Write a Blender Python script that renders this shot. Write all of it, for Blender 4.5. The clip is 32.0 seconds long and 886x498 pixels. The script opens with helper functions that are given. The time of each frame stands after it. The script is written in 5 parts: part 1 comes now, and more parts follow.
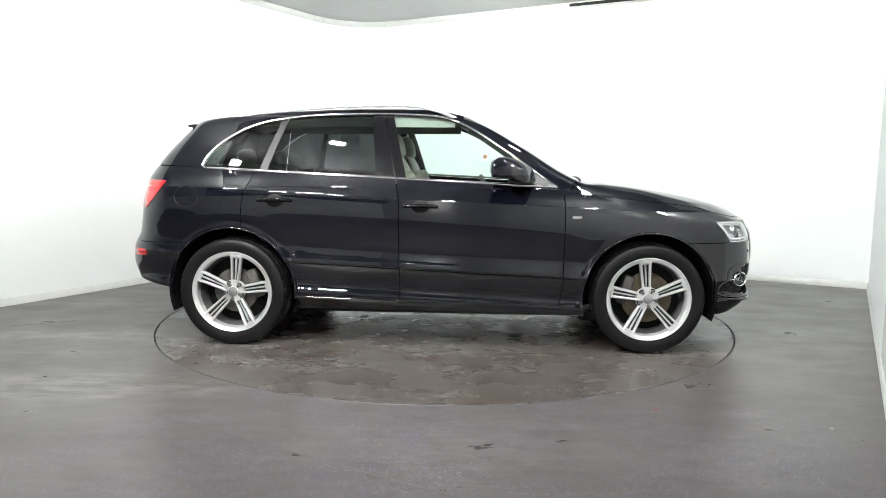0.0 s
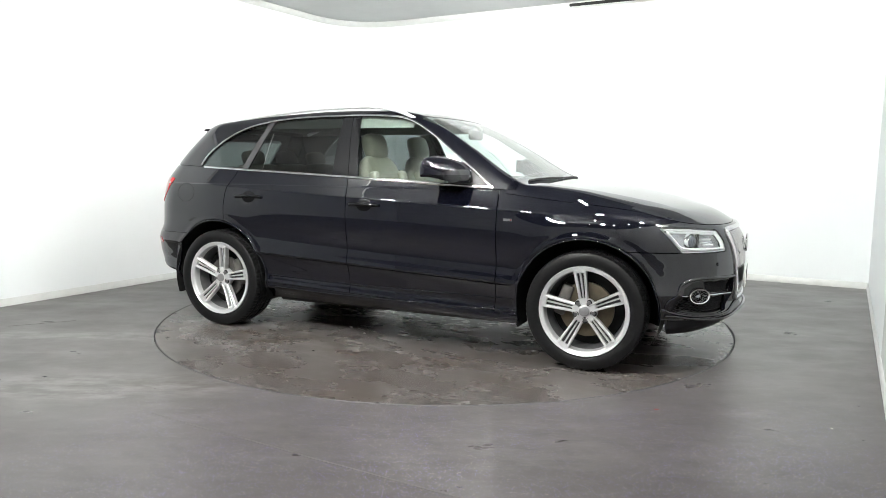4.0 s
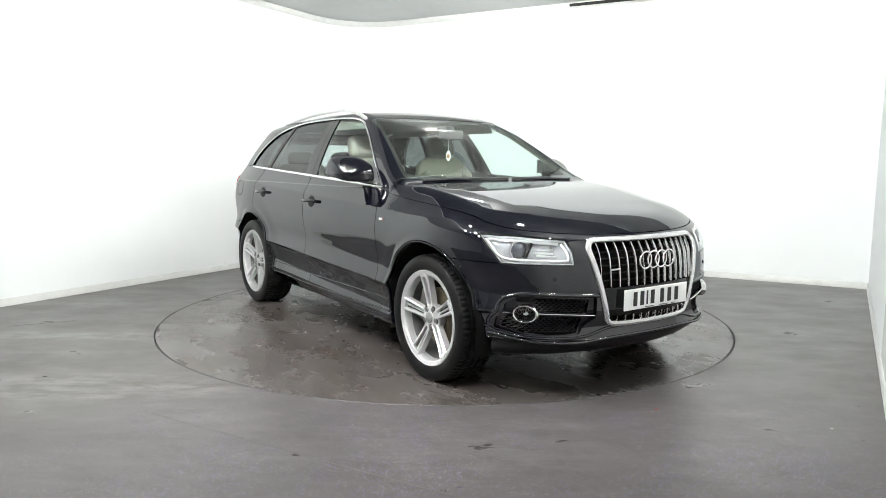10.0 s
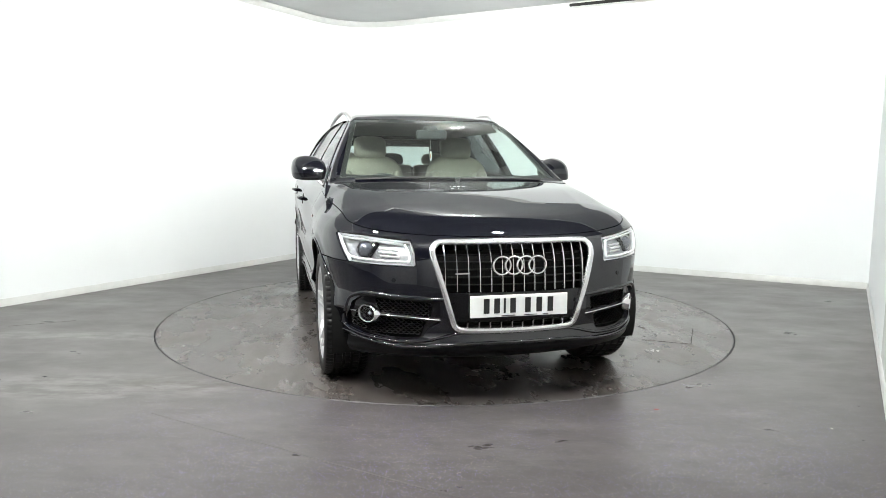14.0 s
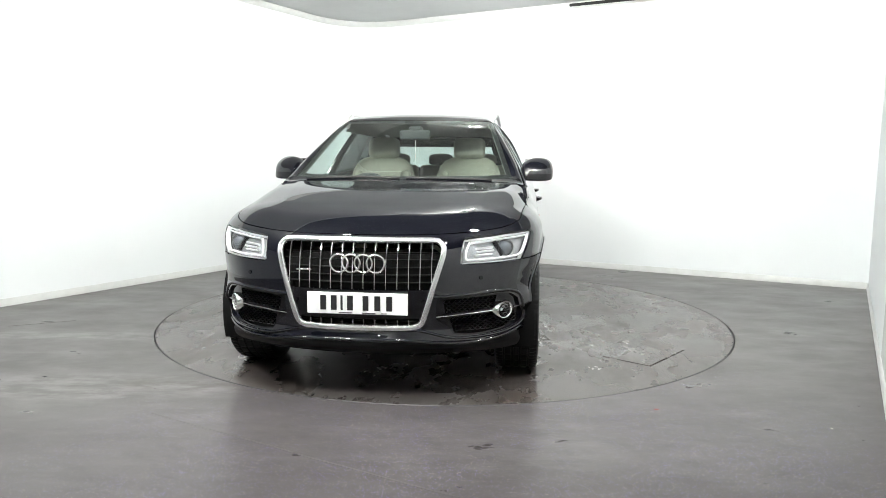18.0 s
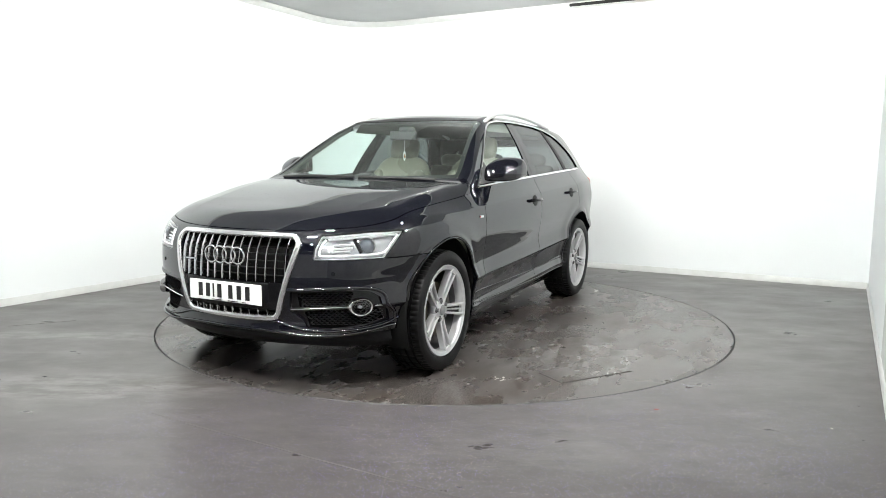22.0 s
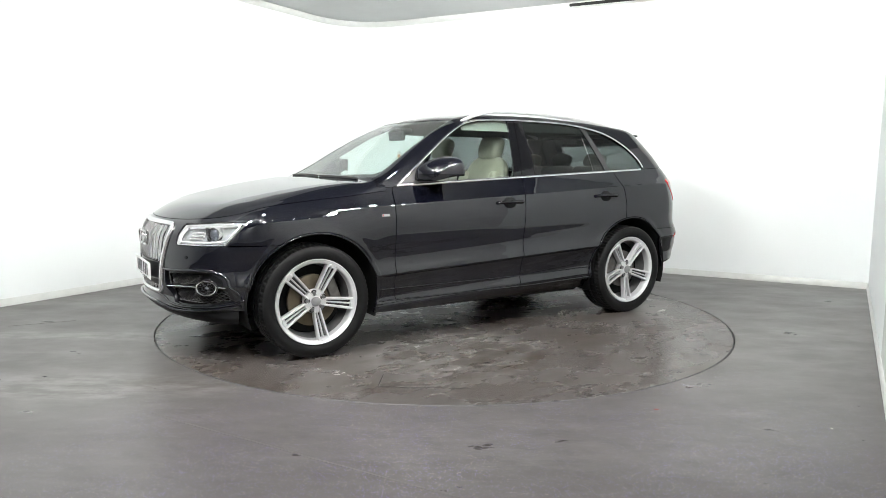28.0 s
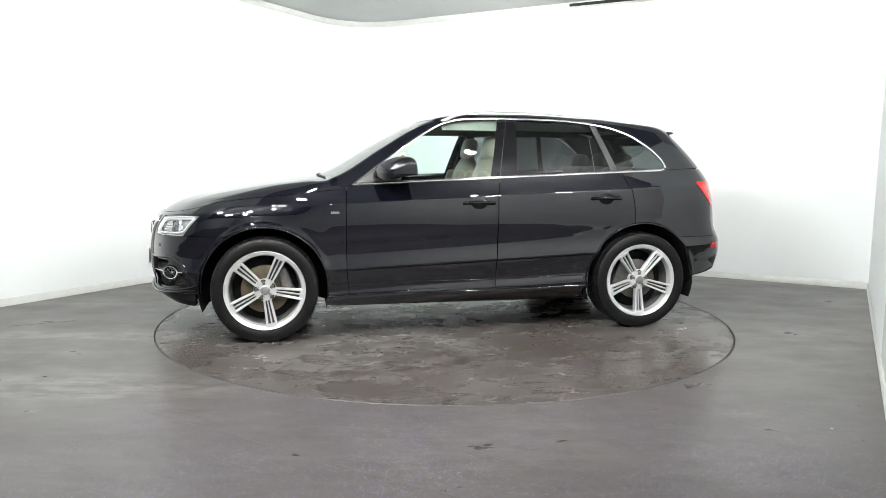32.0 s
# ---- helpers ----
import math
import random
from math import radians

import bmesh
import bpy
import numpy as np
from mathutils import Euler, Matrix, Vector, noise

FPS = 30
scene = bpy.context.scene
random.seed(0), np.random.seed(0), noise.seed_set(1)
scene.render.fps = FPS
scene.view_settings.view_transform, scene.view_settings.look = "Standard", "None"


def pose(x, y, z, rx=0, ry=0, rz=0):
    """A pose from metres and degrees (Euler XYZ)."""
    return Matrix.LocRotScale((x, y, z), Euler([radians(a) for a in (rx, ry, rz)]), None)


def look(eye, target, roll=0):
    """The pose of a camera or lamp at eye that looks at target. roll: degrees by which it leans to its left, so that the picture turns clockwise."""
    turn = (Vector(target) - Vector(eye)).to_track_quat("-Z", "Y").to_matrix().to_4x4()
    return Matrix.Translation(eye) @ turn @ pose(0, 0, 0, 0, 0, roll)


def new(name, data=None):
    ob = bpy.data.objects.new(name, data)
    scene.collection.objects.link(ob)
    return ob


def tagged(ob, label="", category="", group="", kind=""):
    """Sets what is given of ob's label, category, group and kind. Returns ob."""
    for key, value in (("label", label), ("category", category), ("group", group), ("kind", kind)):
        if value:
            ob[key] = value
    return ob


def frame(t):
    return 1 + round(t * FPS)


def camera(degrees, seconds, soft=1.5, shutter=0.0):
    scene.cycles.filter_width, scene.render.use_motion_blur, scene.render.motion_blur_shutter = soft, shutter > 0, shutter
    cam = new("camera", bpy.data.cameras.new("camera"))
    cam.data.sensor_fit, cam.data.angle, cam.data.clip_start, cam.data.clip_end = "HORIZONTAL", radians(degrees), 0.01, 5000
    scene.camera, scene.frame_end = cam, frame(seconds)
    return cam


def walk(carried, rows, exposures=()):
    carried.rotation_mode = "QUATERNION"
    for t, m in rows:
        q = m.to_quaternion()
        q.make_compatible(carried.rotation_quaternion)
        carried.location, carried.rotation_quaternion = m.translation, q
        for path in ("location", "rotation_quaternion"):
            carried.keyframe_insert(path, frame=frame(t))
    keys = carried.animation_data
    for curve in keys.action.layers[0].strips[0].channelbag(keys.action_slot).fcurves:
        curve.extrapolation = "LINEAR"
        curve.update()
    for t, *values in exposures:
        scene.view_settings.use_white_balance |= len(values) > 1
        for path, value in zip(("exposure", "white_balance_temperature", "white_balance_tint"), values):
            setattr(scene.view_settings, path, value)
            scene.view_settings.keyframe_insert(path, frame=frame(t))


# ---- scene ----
# ================= camera =================
cam = camera(64.288, 32.0, soft=0.7)
EYE = Matrix.Translation((0.0, -5.7837, 1.2566)) @ pose(0, 0, 0, 0, 0, 0.1552) @ pose(0, 0, 0, 90 - 7.0116) @ pose(0, 0, 0, 0, 0, 0.4158)
walk(cam, [(0.0, EYE), (32.0, EYE)], exposures=[(0.0, 0.03, 6500, 7), (32.0, 0.03, 6500, 7)])

# ================= light =================
world = bpy.data.worlds.new("world")
scene.world = world
world.use_nodes = True
world.node_tree.nodes["Background"].inputs[0].default_value = (0.5, 0.55, 0.6, 1)
world.node_tree.nodes["Background"].inputs[1].default_value = 0.05
LAMP_POWER = 600.0


# ================= materials =================
def node_mat(name):
    m = bpy.data.materials.new(name)
    m.use_nodes = True
    nt = m.node_tree
    return m, nt, nt.nodes["Principled BSDF"]


def link(nt, a, b):
    nt.links.new(a, b)


def noise_node(nt, scale, detail=4.0, rough=0.55, coords="Object", stretch=None):
    tc = nt.nodes.new("ShaderNodeTexCoord")
    n = nt.nodes.new("ShaderNodeTexNoise")
    n.inputs["Scale"].default_value = scale
    n.inputs["Detail"].default_value = detail
    n.inputs["Roughness"].default_value = rough
    if stretch:
        mp = nt.nodes.new("ShaderNodeMapping")
        mp.inputs["Scale"].default_value = stretch[:3]
        if len(stretch) > 3:
            mp.inputs["Rotation"].default_value = (0, 0, radians(stretch[3]))
        link(nt, tc.outputs[coords], mp.inputs[0])
        link(nt, mp.outputs[0], n.inputs["Vector"])
    else:
        link(nt, tc.outputs[coords], n.inputs["Vector"])
    return n


def ramp(nt, src, stops):
    r = nt.nodes.new("ShaderNodeValToRGB")
    el = r.color_ramp.elements
    while len(el) < len(stops):
        el.new(0.5)
    for e, (p, c) in zip(el, stops):
        e.position = p
        e.color = (c, c, c, 1) if isinstance(c, (int, float)) else (*c, 1)
    link(nt, src, r.inputs[0])
    return r


def mix_rgb(nt, fac, a, b, kind="MIX"):
    m = nt.nodes.new("ShaderNodeMix")
    m.data_type = "RGBA"
    m.blend_type = kind
    for sock, v in ((m.inputs[0], fac), (m.inputs[6], a), (m.inputs[7], b)):
        if isinstance(v, (int, float)):
            sock.default_value = v
        elif isinstance(v, tuple):
            sock.default_value = (*v, 1)
        else:
            link(nt, v, sock)
    return m.outputs[2]


def bump(nt, bsdf, height, strength, dist):
    b = nt.nodes.new("ShaderNodeBump")
    b.inputs["Strength"].default_value = strength
    b.inputs["Distance"].default_value = dist
    link(nt, height, b.inputs["Height"])
    link(nt, b.outputs[0], bsdf.inputs["Normal"])


def plain(name, colour, rough=0.5, metal=0.0, coat=0.0, var=0.12, scale=30.0, bmp=0.0, bscale=200.0, spec=0.5):
    """A surface of one colour with grain at two scales."""
    m, nt, b = node_mat(name)
    n1, n2 = noise_node(nt, scale), noise_node(nt, scale * 0.12, 3)
    lo, hi = tuple(c * (1 - var) for c in colour), tuple(min(1, c * (1 + var)) for c in colour)
    c = mix_rgb(nt, ramp(nt, n1.outputs[0], [(0.3, 0.0), (0.7, 1.0)]).outputs[0], lo, hi)
    c = mix_rgb(nt, ramp(nt, n2.outputs[0], [(0.35, 0.0), (0.75, var)]).outputs[0], c, tuple(x * 0.8 for x in colour))
    link(nt, c, b.inputs["Base Color"])
    r = nt.nodes.new("ShaderNodeMapRange")
    r.inputs[3].default_value, r.inputs[4].default_value = max(0.01, rough - 0.06 * (rough > 0.1)), rough + 0.06
    link(nt, n2.outputs[0], r.inputs[0])
    link(nt, r.outputs[0], b.inputs["Roughness"])
    b.inputs["Metallic"].default_value = metal
    b.inputs["Coat Weight"].default_value = coat
    b.inputs["Coat Roughness"].default_value = 0.03
    b.inputs["Specular IOR Level"].default_value = spec
    if bmp:
        bump(nt, b, noise_node(nt, bscale, 3).outputs[0], bmp, 0.002)
    return m


def paint_mat():
    m, nt, b = node_mat("dark_blue_black_paint")
    n = noise_node(nt, 900, 2)
    c = mix_rgb(nt, ramp(nt, n.outputs[0], [(0.45, 0.0), (0.75, 1.0)]).outputs[0], (0.0015, 0.0017, 0.0036), (0.0046, 0.0051, 0.0108))
    link(nt, c, b.inputs["Base Color"])
    b.inputs["Metallic"].default_value = 0.0
    b.inputs["Roughness"].default_value = 0.35
    b.inputs["Specular IOR Level"].default_value = 0.0
    b.inputs["Coat Weight"].default_value = 1.0
    b.inputs["Coat Roughness"].default_value = 0.015
    b.inputs["Coat IOR"].default_value = 1.76
    return m


def glass_mat(name, tint, ior=1.5, haze=0.0):
    """Thin sheet glass: tinted see-through with a clear gloss and, where haze is set, a faint pale diffuse veil."""
    m, nt, b = node_mat(name)
    nt.nodes.remove(b)
    tr = nt.nodes.new("ShaderNodeBsdfTransparent")
    tr.inputs[0].default_value = (*tint, 1)
    gl = nt.nodes.new("ShaderNodeBsdfGlossy")
    gl.inputs["Roughness"].default_value = 0.0
    lw = nt.nodes.new("ShaderNodeLayerWeight")
    lw.inputs[0].default_value = 0.5
    pw = nt.nodes.new("ShaderNodeMath")
    pw.operation, pw.inputs[1].default_value = "POWER", 5.0
    fr = nt.nodes.new("ShaderNodeMapRange")
    fr.inputs[3].default_value, fr.inputs[4].default_value = ((ior - 1) / (ior + 1)) ** 2 * 1.9, 1.0
    link(nt, lw.outputs["Facing"], pw.inputs[0])
    link(nt, pw.outputs[0], fr.inputs[0])
    body = tr.outputs[0]
    # a pale diffuse share puts the windscreen's haze into its colour
    if haze:
        haze_mix, df = nt.nodes.new("ShaderNodeMixShader"), nt.nodes.new("ShaderNodeBsdfDiffuse")
        df.inputs[0].default_value = (0.72, 0.76, 0.72, 1)
        streak = noise_node(nt, 9.0, 5, 0.6)
        link(nt, ramp(nt, streak.outputs[0], [(0.3, haze * 0.7), (0.7, haze * 1.3)]).outputs[0], haze_mix.inputs[0])
        link(nt, tr.outputs[0], haze_mix.inputs[1])
        link(nt, df.outputs[0], haze_mix.inputs[2])
        body = haze_mix.outputs[0]
    mx = nt.nodes.new("ShaderNodeMixShader")
    link(nt, fr.outputs[0], mx.inputs[0])
    link(nt, body, mx.inputs[1])
    link(nt, gl.outputs[0], mx.inputs[2])
    link(nt, mx.outputs[0], nt.nodes["Material Output"].inputs[0])
    return m


def glow_mat(name, colour, power):
    m, nt, b = node_mat(name)
    b.inputs["Base Color"].default_value = (0.9, 0.9, 0.9, 1)
    b.inputs["Emission Color"].default_value = (*colour, 1)
    b.inputs["Emission Strength"].default_value = power
    return m


def floor_mat(name, on_disc):
    """Grey safety vinyl with blue and white glitter, scuffs and dried water marks."""
    m, nt, b = node_mat(name)
    big = noise_node(nt, 0.9, 5, 0.6)
    mid = noise_node(nt, 4.0, 6, 0.65, stretch=(1.0, 2.6, 1.0, 12))
    fine = noise_node(nt, 60, 4, 0.7)
    base = (0.086, 0.079, 0.078) if not on_disc else (0.078, 0.069, 0.066)
    dark = tuple(c * 0.78 for c in base)
    c = mix_rgb(nt, ramp(nt, big.outputs[0], [(0.35, 0.0), (0.68, 1.0)]).outputs[0], dark, base)
    c = mix_rgb(nt, ramp(nt, mid.outputs[0], [(0.50, 0.0), (0.78, 0.75)]).outputs[0], c, tuple(x * 1.35 for x in base))
    c = mix_rgb(nt, ramp(nt, fine.outputs[0], [(0.35, 0.35), (0.65, 0.0)]).outputs[0], c, tuple(x * 0.8 for x in base))
    # dried water marks
    marks = noise_node(nt, 2.6, 9, 0.68, stretch=(0.55, 2.2, 1.0, -8 if not on_disc else 35))
    rel = ramp(nt, marks.outputs[0], [(0.55, 0.0), (0.72, 0.38 if on_disc else 0.38)])
    c = mix_rgb(nt, rel.outputs[0], c, (0.16, 0.155, 0.15))
    # fine scuffs
    sc = noise_node(nt, 14.0, 8, 0.75, stretch=(1.0, 3.0, 1.0, 20))
    c = mix_rgb(nt, ramp(nt, sc.outputs[0], [(0.42, 0.25), (0.58, 0.0)]).outputs[0], c, tuple(x * 0.86 for x in base))
    # brown damp stains
    st = noise_node(nt, 1.5, 7, 0.6, stretch=(1.0, 1.6, 1.0, 40))
    c = mix_rgb(nt, ramp(nt, st.outputs[0], [(0.48, 0.0), (0.66, 0.55 if on_disc else 0.0)]).outputs[0], c, (0.040, 0.029, 0.022))
    # films of dried cleaning water, each with its own place
    films = ((0.62, 1.10, 1.15, 1.35, 0.5, 25, 1), (-0.6, -1.2, 0.9, 1.6, 0.35, 70, 1), (0.40, 1.36, 2.6, 3.4, 0.9, 30, 0), (2.0, 1.12, 3.0, 3.0, 0.9, 10, 0), (-0.9, -1.25, 3.0, 3.0, 0.8, 10, 0)) if on_disc else \
        ((-2.75, -0.84, 0.75, 6.5, 0.90, 4, 1), (-2.05, -1.98, 0.85, 3.4, 0.80, 6, 1), (-3.3, 0.3, 1.2, 7.0, 0.45, 4, 1), (0.2, -2.75, 1.4, 2.4, 0.30, 20, 1), (2.6, -0.6, 0.8, 3.0, 0.30, 10, 1), (-1.50, -1.90, 2.6, 5.5, 0.85, 12, 0))
    for fx, fy, kx, ky, amount, turn, pale in films:
        tcw = nt.nodes.new("ShaderNodeTexCoord")
        mpw = nt.nodes.new("ShaderNodeMapping")
        mpw.inputs["Location"].default_value = (-fx * kx, -fy * ky, 0.0)
        mpw.inputs["Scale"].default_value = (kx, ky, 1.0)
        grd = nt.nodes.new("ShaderNodeTexGradient")
        grd.gradient_type = "SPHERICAL"
        link(nt, tcw.outputs["Object"], mpw.inputs[0])
        link(nt, mpw.outputs[0], grd.inputs[0])
        cloud = noise_node(nt, 3.4, 8, 0.66, stretch=(1.0, 2.4, 1.0, turn))
        mw = nt.nodes.new("ShaderNodeMath")
        mw.operation = "MULTIPLY"
        link(nt, ramp(nt, grd.outputs[0], [(0.05, 0.0), (0.40, 1.0)]).outputs[0], mw.inputs[0])
        link(nt, ramp(nt, cloud.outputs[0], [(0.42, 0.0), (0.62, amount)]).outputs[0], mw.inputs[1])
        c = mix_rgb(nt, mw.outputs[0], c, (0.18, 0.175, 0.17) if pale else (0.030, 0.021, 0.015))
    # glitter specks, two sizes, strongest in front of the turntable and fading outwards
    tc = nt.nodes.new("ShaderNodeTexCoord")
    # round mask that sets where the specks are strong
    worn = nt.nodes.new("ShaderNodeMapping")
    worn.inputs["Location"].default_value = (-0.10, 1.30, 0.0)
    worn.inputs["Scale"].default_value = (0.42, 0.40, 1.0)
    spread = nt.nodes.new("ShaderNodeTexGradient")
    spread.gradient_type = "SPHERICAL"
    link(nt, tc.outputs["Object"], worn.inputs[0])
    link(nt, worn.outputs[0], spread.inputs[0])
    glitter_fade = ramp(nt, spread.outputs[0], [(0.0, 0.10), (0.45, 0.85)])
    patch = ramp(nt, noise_node(nt, 2.2, 5, 0.6).outputs[0], [(0.38, 0.25), (0.62, 1.0)])
    if not on_disc:
        dull = ramp(nt, noise_node(nt, 5.5, 6, 0.68, stretch=(1.0, 2.0, 1.0, 10)).outputs[0], [(0.47, 0.0), (0.66, 0.75)])
        k = nt.nodes.new("ShaderNodeMath")
        k.operation = "MULTIPLY"
        link(nt, dull.outputs[0], k.inputs[0])
        link(nt, glitter_fade.outputs[0], k.inputs[1])
        c = mix_rgb(nt, k.outputs[0], c, tuple(x * 0.55 for x in base))
    for scale, thr, gain in ((100.0, 0.22, 0.75), (160.0, 0.28, 0.8)) if not on_disc else ((150.0, 0.16, 0.08), ):
        v = nt.nodes.new("ShaderNodeTexVoronoi")
        v.inputs["Scale"].default_value = scale
        link(nt, tc.outputs["Object"], v.inputs["Vector"])
        spot = ramp(nt, v.outputs["Distance"], [(thr, 1.0), (thr + 0.1, 0.0)])
        pick = nt.nodes.new("ShaderNodeSeparateColor")
        link(nt, v.outputs["Color"], pick.inputs[0])
        f = ramp(nt, pick.outputs[0], [(0.71, 0.0), (0.84, gain)]).outputs[0]
        for other in (spot.outputs[0], glitter_fade.outputs[0], patch.outputs[0]):
            k = nt.nodes.new("ShaderNodeMath")
            k.operation = "MULTIPLY"
            link(nt, f, k.inputs[0])
            link(nt, other, k.inputs[1])
            f = k.outputs[0]
        hue = mix_rgb(nt, ramp(nt, pick.outputs[1], [(0.30, 0.0), (0.38, 1.0)]).outputs[0], (0.62, 0.54, 0.48), (0.25, 0.21, 0.60))
        c = mix_rgb(nt, f, c, hue)
    link(nt, c, b.inputs["Base Color"])
    r = nt.nodes.new("ShaderNodeMapRange")
    b.inputs["Specular IOR Level"].default_value = 0.38
    r.inputs[1].default_value, r.inputs[2].default_value = 0.3, 0.7
    r.inputs[3].default_value, r.inputs[4].default_value = (0.26, 0.42) if not on_disc else (0.19, 0.36)
    link(nt, noise_node(nt, 1.7, 7, 0.62, stretch=(1.0, 1.7, 1.0, 15)).outputs[0], r.inputs[0])
    link(nt, r.outputs[0], b.inputs["Roughness"])
    bump(nt, b, fine.outputs[0], 0.12, 0.002)
    return m


def wall_mat():
    m, nt, b = node_mat("white_wall_paint")
    big = noise_node(nt, 0.7, 4)
    c = mix_rgb(nt, ramp(nt, big.outputs[0], [(0.3, 0.0), (0.7, 1.0)]).outputs[0], (0.735, 0.762, 0.775), (0.775, 0.800, 0.812))
    link(nt, c, b.inputs["Base Color"])
    b.inputs["Roughness"].default_value = 0.6
    bump(nt, b, noise_node(nt, 70, 3).outputs[0], 0.05, 0.003)
    return m


def stripe_tread_mat():
    return plain("tyre_rubber", (0.0062, 0.0062, 0.0066), 0.44, var=0.30, scale=40, bmp=0.2, bscale=120, spec=0.20)


M_PAINT = paint_mat()
M_WALL = wall_mat()
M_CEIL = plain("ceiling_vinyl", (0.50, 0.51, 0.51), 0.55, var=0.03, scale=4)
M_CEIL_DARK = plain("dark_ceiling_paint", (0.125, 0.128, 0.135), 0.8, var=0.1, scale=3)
M_TRIM = plain("painted_trim", (0.58, 0.59, 0.58), 0.4, var=0.05, scale=12)
M_FLOOR = floor_mat("safety_vinyl", False)
M_DISC = floor_mat("turntable_vinyl", True)
M_WALL_DIM = plain("dimmed_wall_paint", (0.55, 0.555, 0.56), 0.6, var=0.08, scale=3)
M_PIT = plain("black_seal_and_gap_shade", (0.012, 0.012, 0.012), 0.8)
M_CHROME = plain("chrome", (0.80, 0.80, 0.80), 0.07, 1.0, var=0.03)
M_DIVIDER = plain("dark_grey_trim", (0.055, 0.055, 0.057), 0.4, 0.0, var=0.06)
M_BAND = plain("grey_metal_band", (0.030, 0.030, 0.032), 0.5, 0.0, var=0.05, spec=0.3)
M_MESH = plain("vent_mesh_plastic", (0.018, 0.018, 0.020), 0.42, var=0.1)
M_SAIL = plain("grey_sail_plastic", (0.06, 0.06, 0.062), 0.5, var=0.06)
M_SATIN = plain("satin_aluminium", (0.72, 0.72, 0.73), 0.42, 0.7, var=0.05)
M_ALLOY = plain("silver_alloy", (0.64, 0.64, 0.655), 0.30, 0.62, coat=0.3, var=0.04)
M_ALLOY_IN = plain("dull_alloy", (0.16, 0.16, 0.165), 0.5, 0.6, var=0.15)
M_TYRE = stripe_tread_mat()
M_BLACK = plain("black_plastic", (0.008, 0.008, 0.009), 0.42, var=0.15, bmp=0.05, spec=0.15)
M_FRIT = plain("black_glass_print", (0.010, 0.011, 0.011), 0.35, var=0.1, spec=0.2)
M_FRAME = plain("satin_chrome", (0.80, 0.80, 0.81), 0.17, 0.9, var=0.03)
M_MATT = plain("matt_black_plastic", (0.006, 0.006, 0.006), 0.75, var=0.2, spec=0.15)
M_GLOSS = plain("gloss_black_trim", (0.004, 0.004, 0.005), 0.04, var=0.05)
M_GLASS = glass_mat("clear_glass", (0.88, 0.97, 0.94))
M_WIND = glass_mat("windscreen_glass", (0.83, 0.93, 0.90), haze=0.015)
M_REARGLASS = glass_mat("rear_screen_glass", (0.55, 0.62, 0.60))
M_STEEL = plain("bolt_steel", (0.20, 0.20, 0.205), 0.35, 0.8)
M_PRIV = glass_mat("privacy_glass", (0.17, 0.19, 0.19))
M_LENS = glass_mat("clear_lens", (0.94, 0.95, 0.96), 1.45)
M_LAMP_IN = plain("lamp_bowl_silver", (0.46, 0.47, 0.49), 0.24, 0.45, var=0.08, coat=0.5)
M_DRL = plain("white_light_guide", (0.90, 0.91, 0.92), 0.2, var=0.01, coat=0.4)
M_LENS_DARK = plain("projector_glass", (0.10, 0.11, 0.13), 0.05, 0.2, coat=1.0)
M_RED = plain("red_lamp_plastic", (0.55, 0.012, 0.016), 0.12, coat=1.0, var=0.15)
M_BEIGE = plain("beige_leather", (0.20, 0.188, 0.150), 0.5, var=0.08, scale=25, bmp=0.25, bscale=140)
M_DASH = plain("dark_dashboard", (0.03, 0.03, 0.032), 0.65, var=0.2, bmp=0.2, bscale=260)
M_HEAD = plain("grey_headlining", (0.17, 0.18, 0.16), 0.9, var=0.06)
M_DISCMET = plain("brake_disc_steel", (0.10, 0.082, 0.055), 0.45, 0.5, var=0.3, scale=14)
M_CALIPER = plain("brake_caliper_iron", (0.10, 0.095, 0.09), 0.5, 0.5, var=0.25)
M_PLATE = plain("plate_white", (0.78, 0.79, 0.79), 0.35, var=0.03)
M_INK = plain("plate_ink", (0.012, 0.012, 0.013), 0.4)
M_MIRROR = plain("mirror_silver", (0.9, 0.9, 0.9), 0.02, 1.0, var=0.0)
M_RUBBER = plain("black_rubber", (0.016, 0.016, 0.016), 0.6)
M_LIGHT = glow_mat("lamp_panel_glow", (1.0, 0.99, 0.96), LAMP_POWER)


# ================= mesh helpers =================
def mesh_from(name, verts, faces, mat, smooth=False, normals=None):
    me = bpy.data.meshes.new(name)
    me.from_pydata([tuple(map(float, v)) for v in verts], [], [tuple(map(int, f)) for f in faces])
    me.materials.append(mat)
    if smooth or normals is not None:
        me.polygons.foreach_set("use_smooth", [True] * len(me.polygons))
    me.update()
    if normals is not None:
        me.normals_split_custom_set_from_vertices([tuple(map(float, n)) for n in normals])
    return me


def thing(name, label, category, group="", kind=""):
    return tagged(new(name), label, category, group, kind)


def put(name, me, parent, label="", m=None):
    ob = new(name, me)
    ob.parent = parent
    if m is not None:
        ob.matrix_basis = m
    if label:
        tagged(ob, label)
    return ob


def part(name, bm, mat, parent, label="", smooth=None, m=None):
    me = bpy.data.meshes.new(name)
    if smooth is not None:
        for f in bm.faces:
            f.smooth = True
        for e in bm.edges:
            if len(e.link_faces) == 2 and e.calc_face_angle(0) > radians(smooth):
                e.smooth = False
    bm.to_mesh(me)
    bm.free()
    me.materials.append(mat)
    return put(name, me, parent, label, m)


